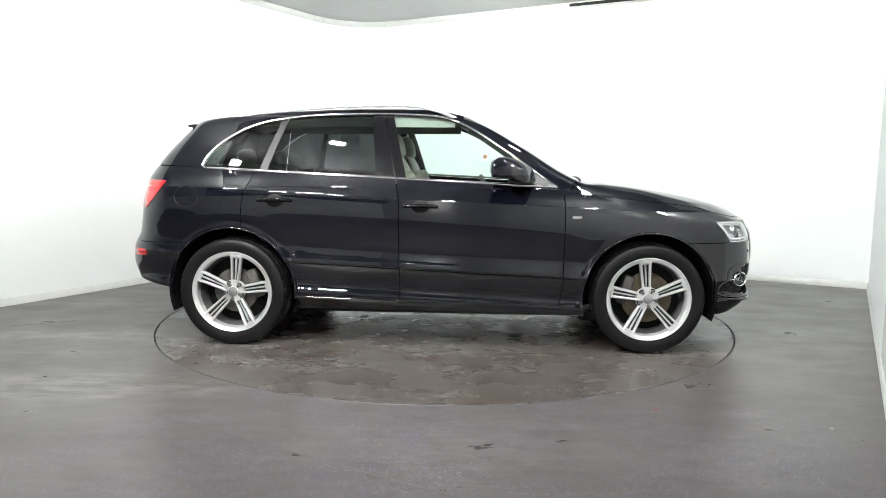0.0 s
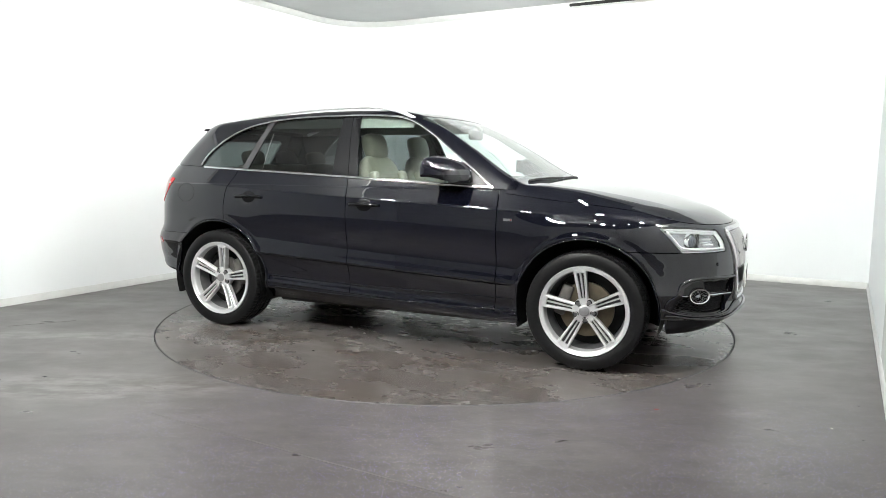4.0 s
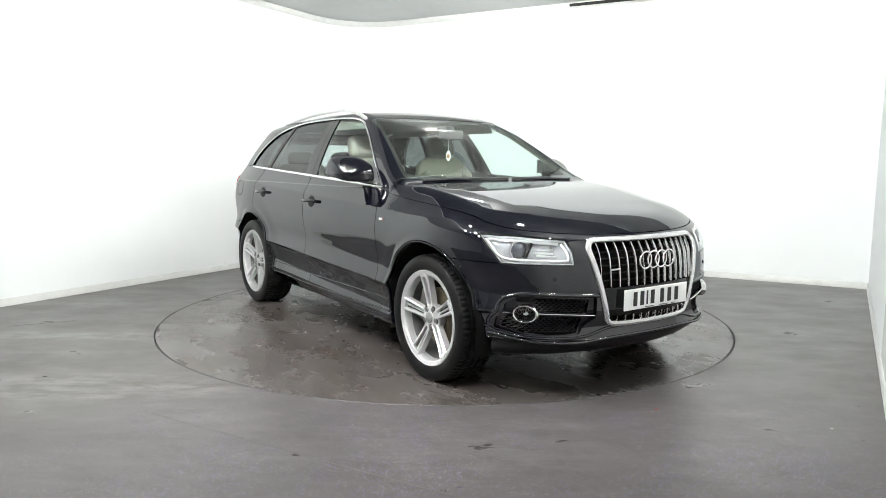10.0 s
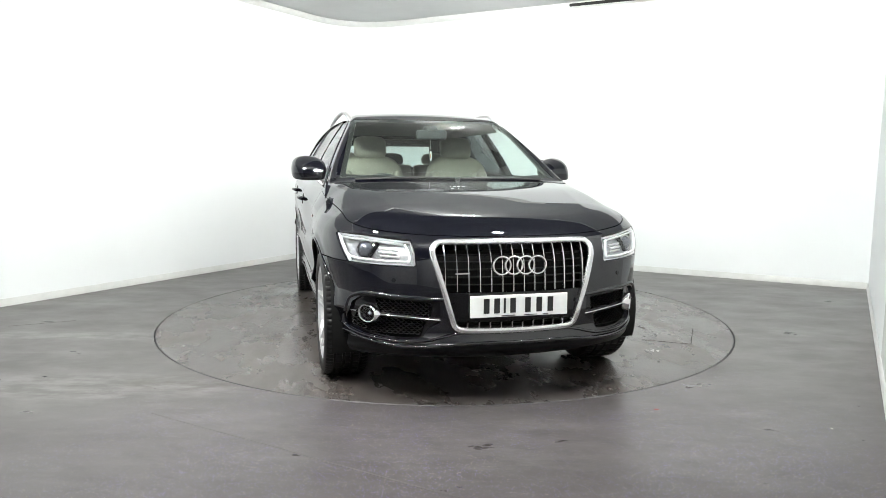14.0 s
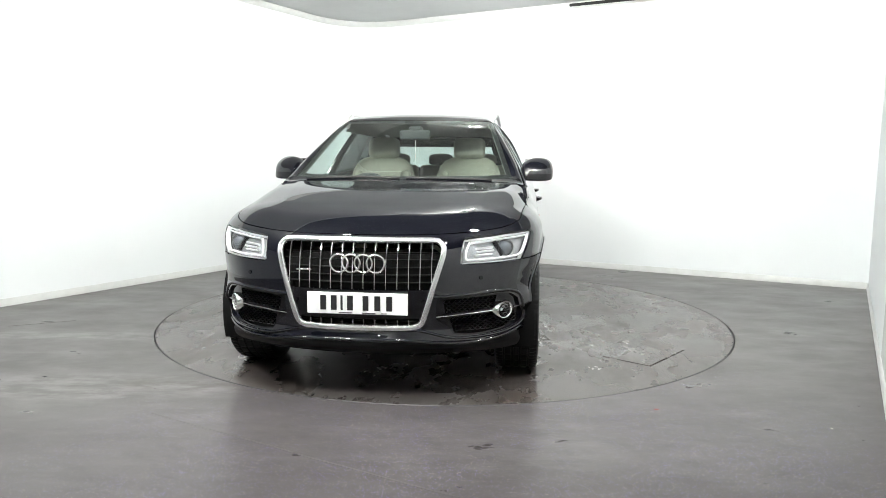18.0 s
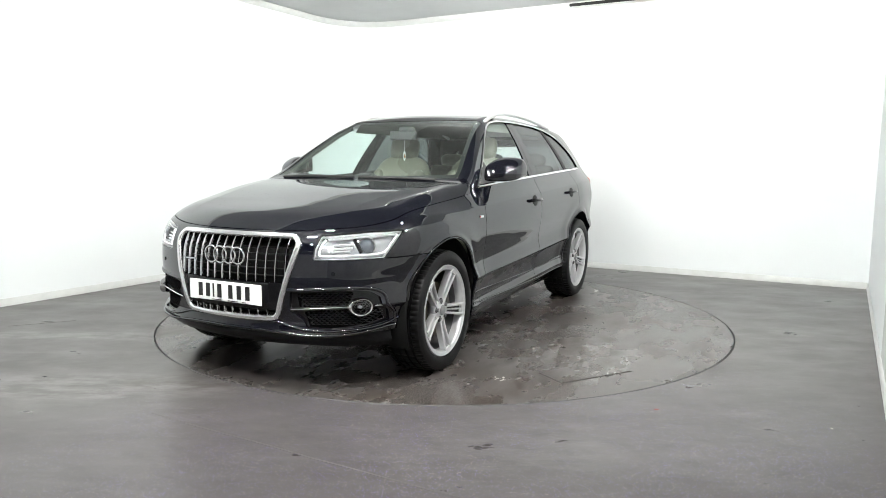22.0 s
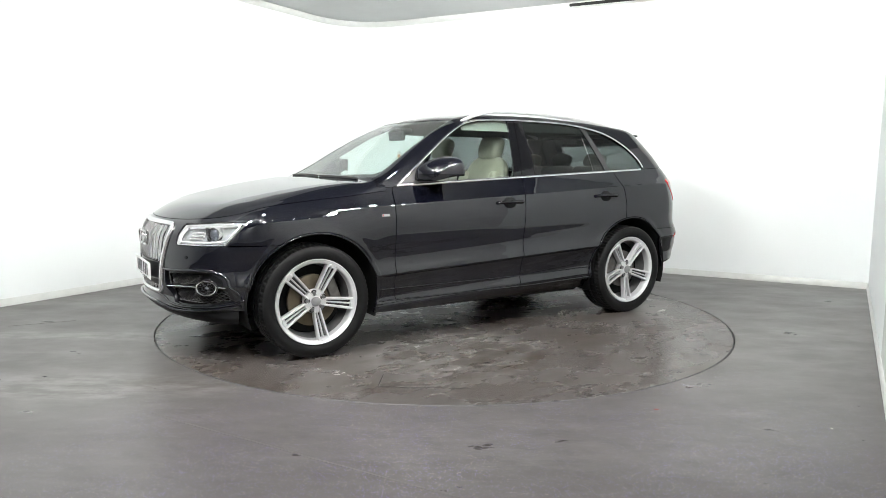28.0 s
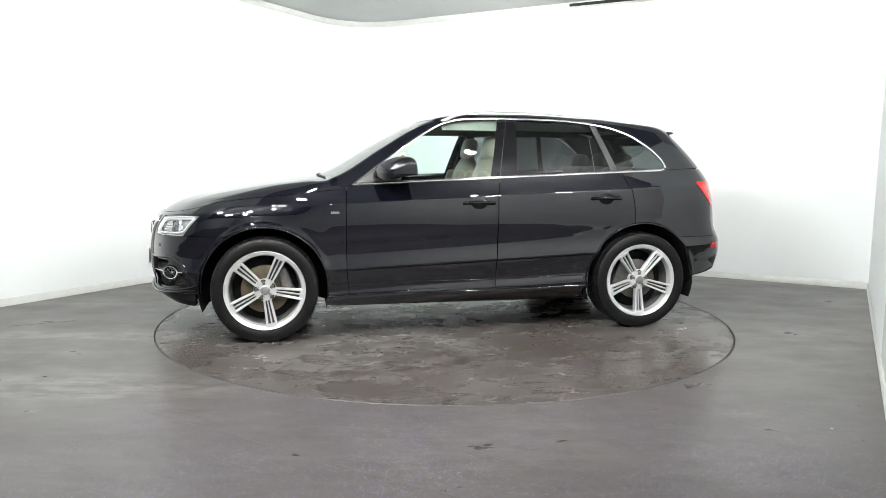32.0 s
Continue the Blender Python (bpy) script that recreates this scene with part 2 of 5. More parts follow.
def box_bm(cx, cy, cz, sx, sy, sz, bevel=0.0, seg=2, m=None):
    bm = bmesh.new()
    bmesh.ops.create_cube(bm, size=1.0)
    bmesh.ops.scale(bm, vec=(sx, sy, sz), verts=bm.verts)
    if bevel:
        bmesh.ops.bevel(bm, geom=bm.edges[:], offset=bevel, segments=seg, affect="EDGES", profile=0.5)
    bmesh.ops.translate(bm, vec=(cx, cy, cz), verts=bm.verts)
    if m is not None:
        bmesh.ops.transform(bm, matrix=m, verts=bm.verts)
    return bm


def lathe_mesh(name, profile, mat, seg=48, sharp=35):
    """Turn a profile of (radius, y) round the y axis."""
    n = len(profile)
    verts, faces = [], []
    for i in range(seg):
        a = 2 * math.pi * i / seg
        for r, y in profile:
            verts.append((r * math.cos(a), y, r * math.sin(a)))
    for i in range(seg):
        j = (i + 1) % seg
        for k in range(n - 1):
            faces.append((i * n + k, i * n + k + 1, j * n + k + 1, j * n + k))
    bm = bmesh.new()
    vs = [bm.verts.new(v) for v in verts]
    for f in faces:
        bm.faces.new([vs[i] for i in f])
    bmesh.ops.remove_doubles(bm, verts=bm.verts, dist=1e-5)
    bmesh.ops.recalc_face_normals(bm, faces=bm.faces)
    for f in bm.faces:
        f.smooth = True
    for e in bm.edges:
        if len(e.link_faces) == 2 and e.calc_face_angle(0) > radians(sharp):
            e.smooth = False
    me = bpy.data.meshes.new(name)
    bm.to_mesh(me)
    bm.free()
    me.materials.append(mat)
    return me


def tube(name, pts, section, mat, closed=False, ups=None, sharp=50):
    """Sweep a closed section of (across, up) along pts; ups: the up direction at each point."""
    pts = np.array(pts, float)
    n, k = len(pts), len(section)
    if closed:
        tan = np.roll(pts, -1, 0) - np.roll(pts, 1, 0)
    else:
        tan = np.gradient(pts, axis=0)
    tan /= np.linalg.norm(tan, axis=1)[:, None] + 1e-12
    ups = np.tile((0, 0, 1.0), (n, 1)) if ups is None else np.array(ups, float)
    side = np.cross(tan, ups)
    side /= np.linalg.norm(side, axis=1)[:, None] + 1e-12
    up = np.cross(side, tan)
    bm = bmesh.new()
    rows = [[bm.verts.new(pts[i] + side[i] * a + up[i] * b) for a, b in section] for i in range(n)]
    for i in range(n if closed else n - 1):
        r0, r1 = rows[i], rows[(i + 1) % n]
        for j in range(k):
            bm.faces.new((r0[j], r0[(j + 1) % k], r1[(j + 1) % k], r1[j]))
    if not closed:
        bm.faces.new(rows[0])
        bm.faces.new(list(reversed(rows[-1])))
    bmesh.ops.recalc_face_normals(bm, faces=bm.faces)
    for f in bm.faces:
        f.smooth = True
    for e in bm.edges:
        if len(e.link_faces) == 2 and e.calc_face_angle(0) > radians(sharp):
            e.smooth = False
    me = bpy.data.meshes.new(name)
    bm.to_mesh(me)
    bm.free()
    me.materials.append(mat)
    return me


def oval(a, b, n=10, power=2.0):
    out = []
    for i in range(n):
        t = 2 * math.pi * i / n
        c, s = math.cos(t), math.sin(t)
        out.append((a * math.copysign(abs(c) ** (2 / power), c), b * math.copysign(abs(s) ** (2 / power), s)))
    return out


def smooth_path(pts, n=40, closed=False):
    """A round curve through a few points."""
    p = [Vector(q) for q in pts]
    out, m = [], len(p)
    spans = m if closed else m - 1
    for i in range(spans):
        if closed:
            a, b, c, d = p[(i - 1) % m], p[i], p[(i + 1) % m], p[(i + 2) % m]
        else:
            a, b, c, d = p[max(i - 1, 0)], p[i], p[i + 1], p[min(i + 2, m - 1)]
        k = max(2, n // spans)
        for j in range(k):
            t = j / k
            out.append(0.5 * ((2 * b) + (c - a) * t + (2 * a - 5 * b + 4 * c - d) * t * t + (3 * b - a - 3 * c + d) * t ** 3))
    if not closed:
        out.append(p[-1])
    return [tuple(v) for v in out]
# ================= room =================
CORNER = Vector((-1.326, 4.399, 0))
RCORNER = Vector((4.331, 1.341, 0))
D_LEFT = Vector((math.cos(radians(239.85)), math.sin(radians(239.85)), 0))
D_RIGHT = Vector((math.cos(radians(240.5)), math.sin(radians(240.5)), 0))
D_BACK = (RCORNER - CORNER).normalized()
CEIL_Z = 3.15
ROOM_LEN = 14.0
EAST_WHITE = 3.2   # past here the unseen side wall is greyed for dimmer light


def wall_run(name, pts, thick, z0, z1, mat, label):
    """A wall of thickness along a plan line; the room lies to the right of its run, the body of the wall to the left."""
    n = len(pts)
    inner = [Vector(p) for p in pts]
    nor = []
    for i in range(n):
        d = (inner[min(i + 1, n - 1)] - inner[max(i - 1, 0)]).normalized()
        nor.append(Vector((-d.y, d.x, 0)))
    outer = [p + q * thick for p, q in zip(inner, nor)]
    verts = [(p.x, p.y, z) for z in (z0, z1) for p in inner] + [(p.x, p.y, z) for z in (z0, z1) for p in outer]
    faces = []
    for i in range(n - 1):
        a, b = i, i + 1
        faces += [(a, b, n + b, n + a), (2 * n + b, 2 * n + a, 3 * n + a, 3 * n + b), (n + a, n + b, 3 * n + b, 3 * n + a), (b, a, 2 * n + a, 2 * n + b)]
    faces += [(0, n, 3 * n, 2 * n), (n - 1, 3 * n - 1, 4 * n - 1, 2 * n - 1)]
    bm = bmesh.new()
    vs = [bm.verts.new(v) for v in verts]
    for f in faces:
        bm.faces.new([vs[i] for i in f])
    bmesh.ops.recalc_face_normals(bm, faces=bm.faces)
    for f in bm.faces:
        f.smooth = True
    for e in bm.edges:
        if len(e.link_faces) == 2 and e.calc_face_angle(0) > radians(30):
            e.smooth = False
    me = bpy.data.meshes.new(name)
    bm.to_mesh(me)
    bm.free()
    me.materials.append(mat)
    return tagged(new(name, me), label, kind="structure")


ROUND = 0.85   # the back corner is rounded
LEFT_END = CORNER + D_LEFT * ROOM_LEN
EAST_MID = RCORNER + D_RIGHT * EAST_WHITE
RIGHT_END = RCORNER + D_RIGHT * (ROOM_LEN - 0.15)
a0, b0 = CORNER + D_LEFT * ROUND, CORNER + D_BACK * ROUND
bend = [a0 * (1 - t) ** 2 + CORNER * 2 * t * (1 - t) + b0 * t * t for t in [i / 14 for i in range(15)]]
back_line = [LEFT_END] + bend + [RCORNER]
# left wall, rounded corner and back wall are one painted sheet
wall_run("wall_north", back_line, 0.15, -0.02, 3.45, M_WALL, "white painted wall with a rounded corner")
wall_run("wall_east", [RCORNER, EAST_MID], 0.15, -0.02, 3.45, M_WALL, "white painted side wall")
# unseen walls close the deep end; their grey stands in for dimmer light
wall_run("wall_far_east", [EAST_MID, RIGHT_END], 0.15, -0.02, 3.45, M_WALL_DIM, "unseen side wall of the deep end, greyed for dim light")
wall_run("wall_south", [RIGHT_END, LEFT_END], 0.15, -0.02, 3.45, M_WALL_DIM, "unseen wall opposite the corner, greyed for dim light")


def bm_mesh_plain(name, bm, mat):
    me = bpy.data.meshes.new(name)
    bm.to_mesh(me)
    bm.free()
    me.materials.append(mat)
    return me


def skirting(line, name):
    sec = [(0.0, 0.0), (0.0, 0.062), (0.006, 0.066), (0.012, 0.060), (0.014, 0.0)]
    pts = [(p.x, p.y, 0.0) for p in line]
    me = tube(name, pts, sec, M_TRIM)
    return tagged(new(name, me), "pale painted skirting board along the wall", kind="structure")


skirting(back_line, "baseboard")
skirting([RCORNER, RIGHT_END], "baseboard")


# ---- floor with the turntable's round hole ----
R_HOLE, R_DISC = 2.250, 2.241
me_pts, me_faces = [], []
SEG = 160
for i in range(SEG):
    a = 2 * math.pi * i / SEG
    me_pts += [(R_HOLE * math.cos(a), R_HOLE * math.sin(a), 0), (R_HOLE * math.cos(a), R_HOLE * math.sin(a), -0.05), (16 * math.cos(a), 16 * math.sin(a), 0)]
for i in range(SEG):
    a, b = 3 * i, 3 * ((i + 1) % SEG)
    me_faces += [(a, a + 2, b + 2, b), (a + 1, a, b, b + 1)]
tagged(new("floor", mesh_from("floor", me_pts, me_faces, M_FLOOR)), "dark grey safety vinyl floor with glitter and scuffs", kind="structure")
bm = bmesh.new()
bmesh.ops.create_circle(bm, cap_ends=True, radius=2.4, segments=96)
bmesh.ops.translate(bm, vec=(0, 0, -0.06), verts=bm.verts)
me = bpy.data.meshes.new("floor_pit")
bm.to_mesh(me)
bm.free()
me.materials.append(M_PIT)
tagged(new("floor_pit", me), "black pit under the turntable", kind="structure")

# ---- ceiling: sheet with a black strip for the shaded slot along the back wall ----
def ceiling_sheet(name, q, z, mat, label):
    bm = bmesh.new()
    lo = [bm.verts.new((p.x, p.y, z)) for p in q]
    hi = [bm.verts.new((p.x, p.y, z + 0.04)) for p in q]
    n = len(q)
    bm.faces.new(lo)
    bm.faces.new(list(reversed(hi)))
    for i in range(n):
        bm.faces.new((lo[i], hi[i], hi[(i + 1) % n], lo[(i + 1) % n]))
    bmesh.ops.recalc_face_normals(bm, faces=bm.faces)
    return tagged(new(name, bm_mesh_plain(name, bm, mat)), label, kind="structure")


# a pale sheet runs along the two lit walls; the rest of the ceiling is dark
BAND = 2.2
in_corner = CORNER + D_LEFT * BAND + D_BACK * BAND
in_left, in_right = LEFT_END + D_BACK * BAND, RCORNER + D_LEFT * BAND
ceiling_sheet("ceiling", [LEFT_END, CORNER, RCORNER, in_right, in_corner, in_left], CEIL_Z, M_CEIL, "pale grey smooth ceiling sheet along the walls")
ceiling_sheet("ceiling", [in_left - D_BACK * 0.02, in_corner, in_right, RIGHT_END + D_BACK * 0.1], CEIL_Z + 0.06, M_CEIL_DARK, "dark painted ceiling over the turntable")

# cove strip under the ceiling; a solid black strip paints in the slot's shade
cove = [(p.x, p.y, 3.075) for p in back_line]
tagged(new("cove_trim", tube("cove_trim", cove, [(0.0, 0.0), (0.0, 0.07), (0.03, 0.066), (0.024, 0.03), (0.01, 0.004)], M_TRIM)), "white strip between wall and ceiling", kind="structure")
g0, g1 = CORNER + D_BACK * 3.18, CORNER + D_BACK * 6.2
gap_line = [(g0.x, g0.y, 3.098), ((g0.x + g1.x) / 2, (g0.y + g1.y) / 2, 3.092), (g1.x, g1.y, 3.085)]
tagged(new("ceiling_gap_shade", tube("ceiling_gap_shade", gap_line, [(0.0, 0.0), (0.0, 0.03), (0.045, 0.03), (0.045, 0.0)], M_PIT)), "black strip for the shaded gap along the ceiling edge", kind="structure")

# ---- lamps on the ceiling ----
def ceiling_lamp(x, y, rz, w=0.32, d=0.32):
    e = thing("ceiling_light", "flat white square lamp panel on the ceiling", "ceiling light", "lamp panels on the ceiling")
    e.matrix_basis = pose(x, y, CEIL_Z + 0.058, 0, 0, rz)
    for sx, sy, px, py in ((w + 0.04, 0.02, 0, d / 2 + 0.01), (w + 0.04, 0.02, 0, -d / 2 - 0.01), (0.02, d, w / 2 + 0.01, 0), (0.02, d, -w / 2 - 0.01, 0)):
        part("frame", box_bm(px, py, -0.02, sx, sy, 0.038, 0.003, 1), M_TRIM, e)
    part("diffuser", box_bm(0, 0, -0.016, w, d, 0.02), M_LIGHT, e)
    return e


RZ = math.degrees(math.atan2(D_BACK.y, D_BACK.x))


def spot_lamp(eye, aim, size=0.175):
    """An unseen box floodlight on a ceiling bracket, added and tilted to light the walls and the car."""
    e = thing("fill_flood", "unseen white box floodlight, tilted, added to light the walls", "flood light", "floodlights under the ceiling")
    m = look(eye, aim)
    e.matrix_basis = Matrix.Translation(eye)
    r = m.to_3x3().to_4x4()
    part("housing", box_bm(0, 0, 0.045, size + 0.03, size + 0.03, 0.07, 0.006, 1, r), M_TRIM, e)
    part("diffuser", box_bm(0, 0, 0.004, size, size, 0.012, 0, 1, r), M_LIGHT, e)
    top = CEIL_Z + 0.06 - eye[2]
    part("bracket", box_bm(0, 0, top / 2 + 0.03, 0.02, 0.02, top - 0.06 + 0.05, 0.002, 1), M_TRIM, e)
    return e


# added floods out of view, placed by how bright walls and floor come out
for x, y, tx, ty in ((-2.3, -2.2, 0.6, 3.6), (-1.5, -2.7, 3.2, 2.2), (1.4, -2.4, 0.9, 3.6), (-2.1, -3.5, 0.2, 3.9), (-1.6, -4.0, 3.7, 1.7), (-0.2, -3.8, -3.0, 1.5), (2.2, -2.2, 1.2, 3.4), (0.3, 0.9, -1.0, 4.5), (3.0, -1.2, 2.4, 2.4)):
    spot_lamp((x, y, 2.92), (tx, ty, 1.45))
# two more are added to brighten the deep end that the car reflects
for x, y, tx, ty in ((-2.6, -6.2, -3.6, -9.0), (-1.2, -7.0, -2.4, -10.5)):
    spot_lamp((x, y, 2.92), (tx, ty, 1.15))
for x, y in ((-1.15, -1.75), (0.80, -1.40)):
    ceiling_lamp(x, y, RZ, 0.14, 0.085)


def downlight(x, y):
    """A small round lamp set in the dark ceiling."""
    e = thing("downlight", "small round white downlight in a metal ring", "ceiling light", "round downlights in the ceiling")
    e.matrix_basis = pose(x, y, CEIL_Z + 0.06, 90)
    put("ring", lathe_mesh("ring", [(0.036, 0.0), (0.036, -0.012), (0.040, -0.016), (0.050, -0.014), (0.052, 0.0)], M_TRIM, 24, 40), e)
    put("diffuser", lathe_mesh("diffuser", [(0.0, -0.010), (0.030, -0.009), (0.036, -0.006)], M_LIGHT, 20, 40), e)


for i in range(7):
    downlight(-2.55 + 0.82 * i, -2.75 - 0.10 * i)
for i in range(5):
    downlight(-1.9 + 0.95 * i, -4.0 - 0.10 * i)


# ---- turntable ----
turntable = thing("turntable", "round dark vinyl turntable plate flush with the floor, scuffed", "turntable")


def turntable_plate():
    prof = [(0.0, 0.0), (0.6, 0.0), (1.2, 0.0), (1.8, 0.0), (R_DISC - 0.006, 0.0)]
    verts, faces = [], []
    n = len(prof)
    for i in range(SEG):
        a = 2 * math.pi * i / SEG
        verts += [(r * math.cos(a), r * math.sin(a), z) for r, z in prof]
    for i in range(SEG):
        j = (i + 1) % SEG
        faces += [(i * n + k, i * n + k + 1, j * n + k + 1, j * n + k) for k in range(n - 1)]
    bm = bmesh.new()
    vs = [bm.verts.new(v) for v in verts]
    for f in faces:
        bm.faces.new([vs[i] for i in f])
    bmesh.ops.remove_doubles(bm, verts=bm.verts, dist=1e-6)
    part("plate", bm, M_DISC, turntable)
    rim = [(R_DISC - 0.006, 0.0), (R_DISC - 0.002, -0.0005), (R_DISC, -0.004), (R_DISC, -0.05)]
    verts = [(r * math.cos(2 * math.pi * i / SEG), r * math.sin(2 * math.pi * i / SEG), z) for i in range(SEG) for r, z in rim]
    faces = [(i * 4 + k, i * 4 + k + 1, ((i + 1) % SEG) * 4 + k + 1, ((i + 1) % SEG) * 4 + k) for i in range(SEG) for k in range(3)]
    put("edge_strip", mesh_from("edge_strip", verts, faces, M_DIVIDER, True), turntable, "dull metal edge strip")


turntable_plate()


def hatch():
    """A rectangular access cover in the plate, with a thin dark joint."""
    a, b = Vector((0.917, 1.745, 0)), Vector((1.350, 1.440, 0))
    u = (b - a).normalized()
    v = Vector((u.y, -u.x, 0))
    if v.dot(a) > 0:
        v = -v
    w, d = (b - a).length, 0.34
    m = Matrix((( u.x, v.x, 0, a.x), (u.y, v.y, 0, a.y), (0, 0, 1, 0), (0, 0, 0, 1)))
    part("access_cover", box_bm(w / 2, d / 2, 0.0015, w - 0.012, d - 0.012, 0.003, 0.001, 1, m), M_DISC, turntable, "flush vinyl access cover")
    for cx, cy, sx, sy in ((w / 2, 0, w, 0.005), (w, d * 0.33, 0.005, d * 0.66)):
        part("cover_joint", box_bm(cx, cy, 0.0005, sx, sy, 0.002, 0, 1, m), M_PIT, turntable, "dark joint")


hatch()
# ================= car body: one smooth form, cut into panels =================
# x forward, y left, z up; origin on the ground midway between the axles
AXLE = 1.4035
HUB_Z = 0.366


def pchip(xs, ys):
    """A smooth curve through a few design stations, without overshoot."""
    xs, ys = np.array(xs, float), np.array(ys, float)
    h = np.diff(xs)
    d = np.diff(ys) / h
    m = np.zeros(len(xs))
    m[0], m[-1] = d[0], d[-1]
    for i in range(1, len(xs) - 1):
        if d[i - 1] * d[i] > 0:
            w1, w2 = 2 * h[i] + h[i - 1], h[i] + 2 * h[i - 1]
            m[i] = (w1 + w2) / (w1 / d[i - 1] + w2 / d[i])

    def f(x):
        x = np.asarray(x, float)
        i = np.clip(np.searchsorted(xs, x) - 1, 0, len(xs) - 2)
        t = np.clip((x - xs[i]) / h[i], 0, 1)
        a = 2 * t ** 3 - 3 * t ** 2 + 1
        b = t ** 3 - 2 * t ** 2 + t
        c = -2 * t ** 3 + 3 * t ** 2
        e = t ** 3 - t ** 2
        return a * ys[i] + b * h[i] * m[i] + c * ys[i + 1] + e * h[i] * m[i + 1]
    return f


roof_line = pchip([-2.7, -2.2, -2.03, -1.5, -1.0, -0.5, -0.1, 0.12, 0.28, 0.6, 0.93, 1.03, 1.12, 1.4, 1.8, 2.0, 2.2, 2.32, 2.45, 2.7],
                  [1.36, 1.485, 1.515, 1.583, 1.625, 1.645, 1.643, 1.612, 1.549, 1.374, 1.181, 1.141, 1.127, 1.090, 1.016, 0.974, 0.906, 0.835, 0.72, 0.4])
plan_line = pchip([-2.5, -2.3, -2.1, -1.8, -1.4, -0.8, 0.0, 0.8, 1.4, 1.65, 1.85, 2.05, 2.2, 2.4],
                  [0.72, 0.82, 0.88, 0.925, 0.943, 0.944, 0.949, 0.943, 0.946, 0.928, 0.886, 0.815, 0.745, 0.60])
section_line = pchip([0.15, 0.24, 0.265, 0.285, 0.305, 0.325, 0.345, 0.365, 0.385, 0.44, 0.50, 0.528, 0.538, 0.546, 0.565, 0.60, 0.645, 0.70, 0.76, 0.82, 0.87, 0.92, 0.99, 1.006, 1.016, 1.06, 1.10, 1.135],
                     [-0.17, -0.100, -0.072, -0.054, -0.046, -0.044, -0.046, -0.054, -0.058, -0.050, -0.036, -0.0240, -0.0125, -0.0075, -0.0095, -0.0185, -0.0245, -0.0195, -0.0095, -0.0025, 0.0, -0.0030, -0.012, -0.0145, -0.021, -0.050, -0.074, -0.093])
nose_line = pchip([0.15, 0.24, 0.30, 0.335, 0.40, 0.50, 0.62, 0.75, 0.86, 0.93, 1.1],
                  [2.04, 2.17, 2.250, 2.275, 2.258, 2.273, 2.276, 2.263, 2.224, 2.16, 1.95])
tail_line = pchip([0.15, 0.26, 0.32, 0.45, 0.56, 0.66, 0.76, 0.95, 1.10, 1.25, 1.48, 1.7],
                  [2.02, 2.12, 2.20, 2.30, 2.33, 2.32, 2.275, 2.25, 2.215, 2.11, 1.885, 1.66])


def smax(a, b, k):
    h = np.clip(0.5 + 0.5 * (a - b) / k, 0, 1)
    return b + (a - b) * h + k * h * (1 - h)


def blend(x, a, b):
    t = np.clip((x - a) / (b - a), 0, 1)
    return t * t * (3 - 2 * t)


def form(p):
    """Below zero inside the closed car form."""
    x, y, z = p[..., 0], np.abs(p[..., 1]), p[..., 2]
    zs = z + 0.045 * np.clip(x, -2.0, 1.2)
    d = np.maximum(zs - 1.135, 0)
    half = plan_line(x) + np.where(zs < 1.135, section_line(zs), -0.093 - 0.45 * d - 0.36 * d * d)
    for ax in (AXLE, -AXLE):
        r = np.hypot(x - ax, z - 0.375)
        half = half + 0.010 * np.exp(-((r - 0.445) / 0.022) ** 2) * (z > 0.3) + 0.006 * np.exp(-((r - 0.50) / 0.08) ** 2)
    half = half - 0.030 * blend(x, -1.3, -2.1) * blend(z, 0.9, 1.3) - 0.035 * blend(x, 0.9, 1.5) * blend(zs, 0.93, 1.07)
    side = y - half
    c = 0.12 - 0.05 * blend(x, -0.4, 0.2) + 0.21 * blend(x, 1.0, 1.7)
    # a ridge along each side of the bonnet, flat between the two
    ridge = 0.66 - 0.10 * blend(x, 1.0, 1.9)
    flat = 0.75 * blend(x, 0.98, 1.12) * blend(x, 2.02, 1.72)
    yy = y * y * (1 - flat * np.clip((ridge + 0.21 - y) / 0.21, 0, 1))
    xx = x + c * yy
    crown = 0.062 - 0.027 * blend(x, 0.0, 0.3) - 0.022 * blend(x, 0.8, 1.4)
    top = (z - (roof_line(xx) - crown * yy)) * 0.92
    nose = x - (nose_line(z) - 0.33 * y * y - 0.10 * y ** 4)
    tail = -x - (tail_line(z) - (0.22 + 0.02 * blend(z, 0.8, 1.3)) * y * y - 0.14 * y ** 4)
    f = smax(side, nose, 0.13)
    f = smax(f, tail, 0.13)
    kt = 0.038 + 0.07 * blend(x, 0.9, 1.3) + 0.01 * blend(x, 0.0, -1.0)
    return smax(f, top, kt)


def hit_form(o, d, tmax=3.0):
    lo, hi = np.zeros(len(o)), np.full(len(o), tmax)
    for _ in range(34):
        mid = 0.5 * (lo + hi)
        inside = form(o + d * mid[:, None]) < 0
        lo, hi = np.where(inside, mid, lo), np.where(inside, hi, mid)
    return o + d * lo[:, None]


def form_normals(p):
    g = np.zeros_like(p)
    for i in range(3):
        e = np.zeros(3)
        e[i] = 0.002
        g[:, i] = form(p + e) - form(p - e)
    return g / (np.linalg.norm(g, axis=1)[:, None] + 1e-12)


def grid_faces(nu, nv):
    i, j = np.meshgrid(np.arange(nu - 1), np.arange(nv - 1), indexing="ij")
    a = (i * nv + j).ravel()
    return np.stack([a, a + nv, a + nv + 1, a + 1], 1)


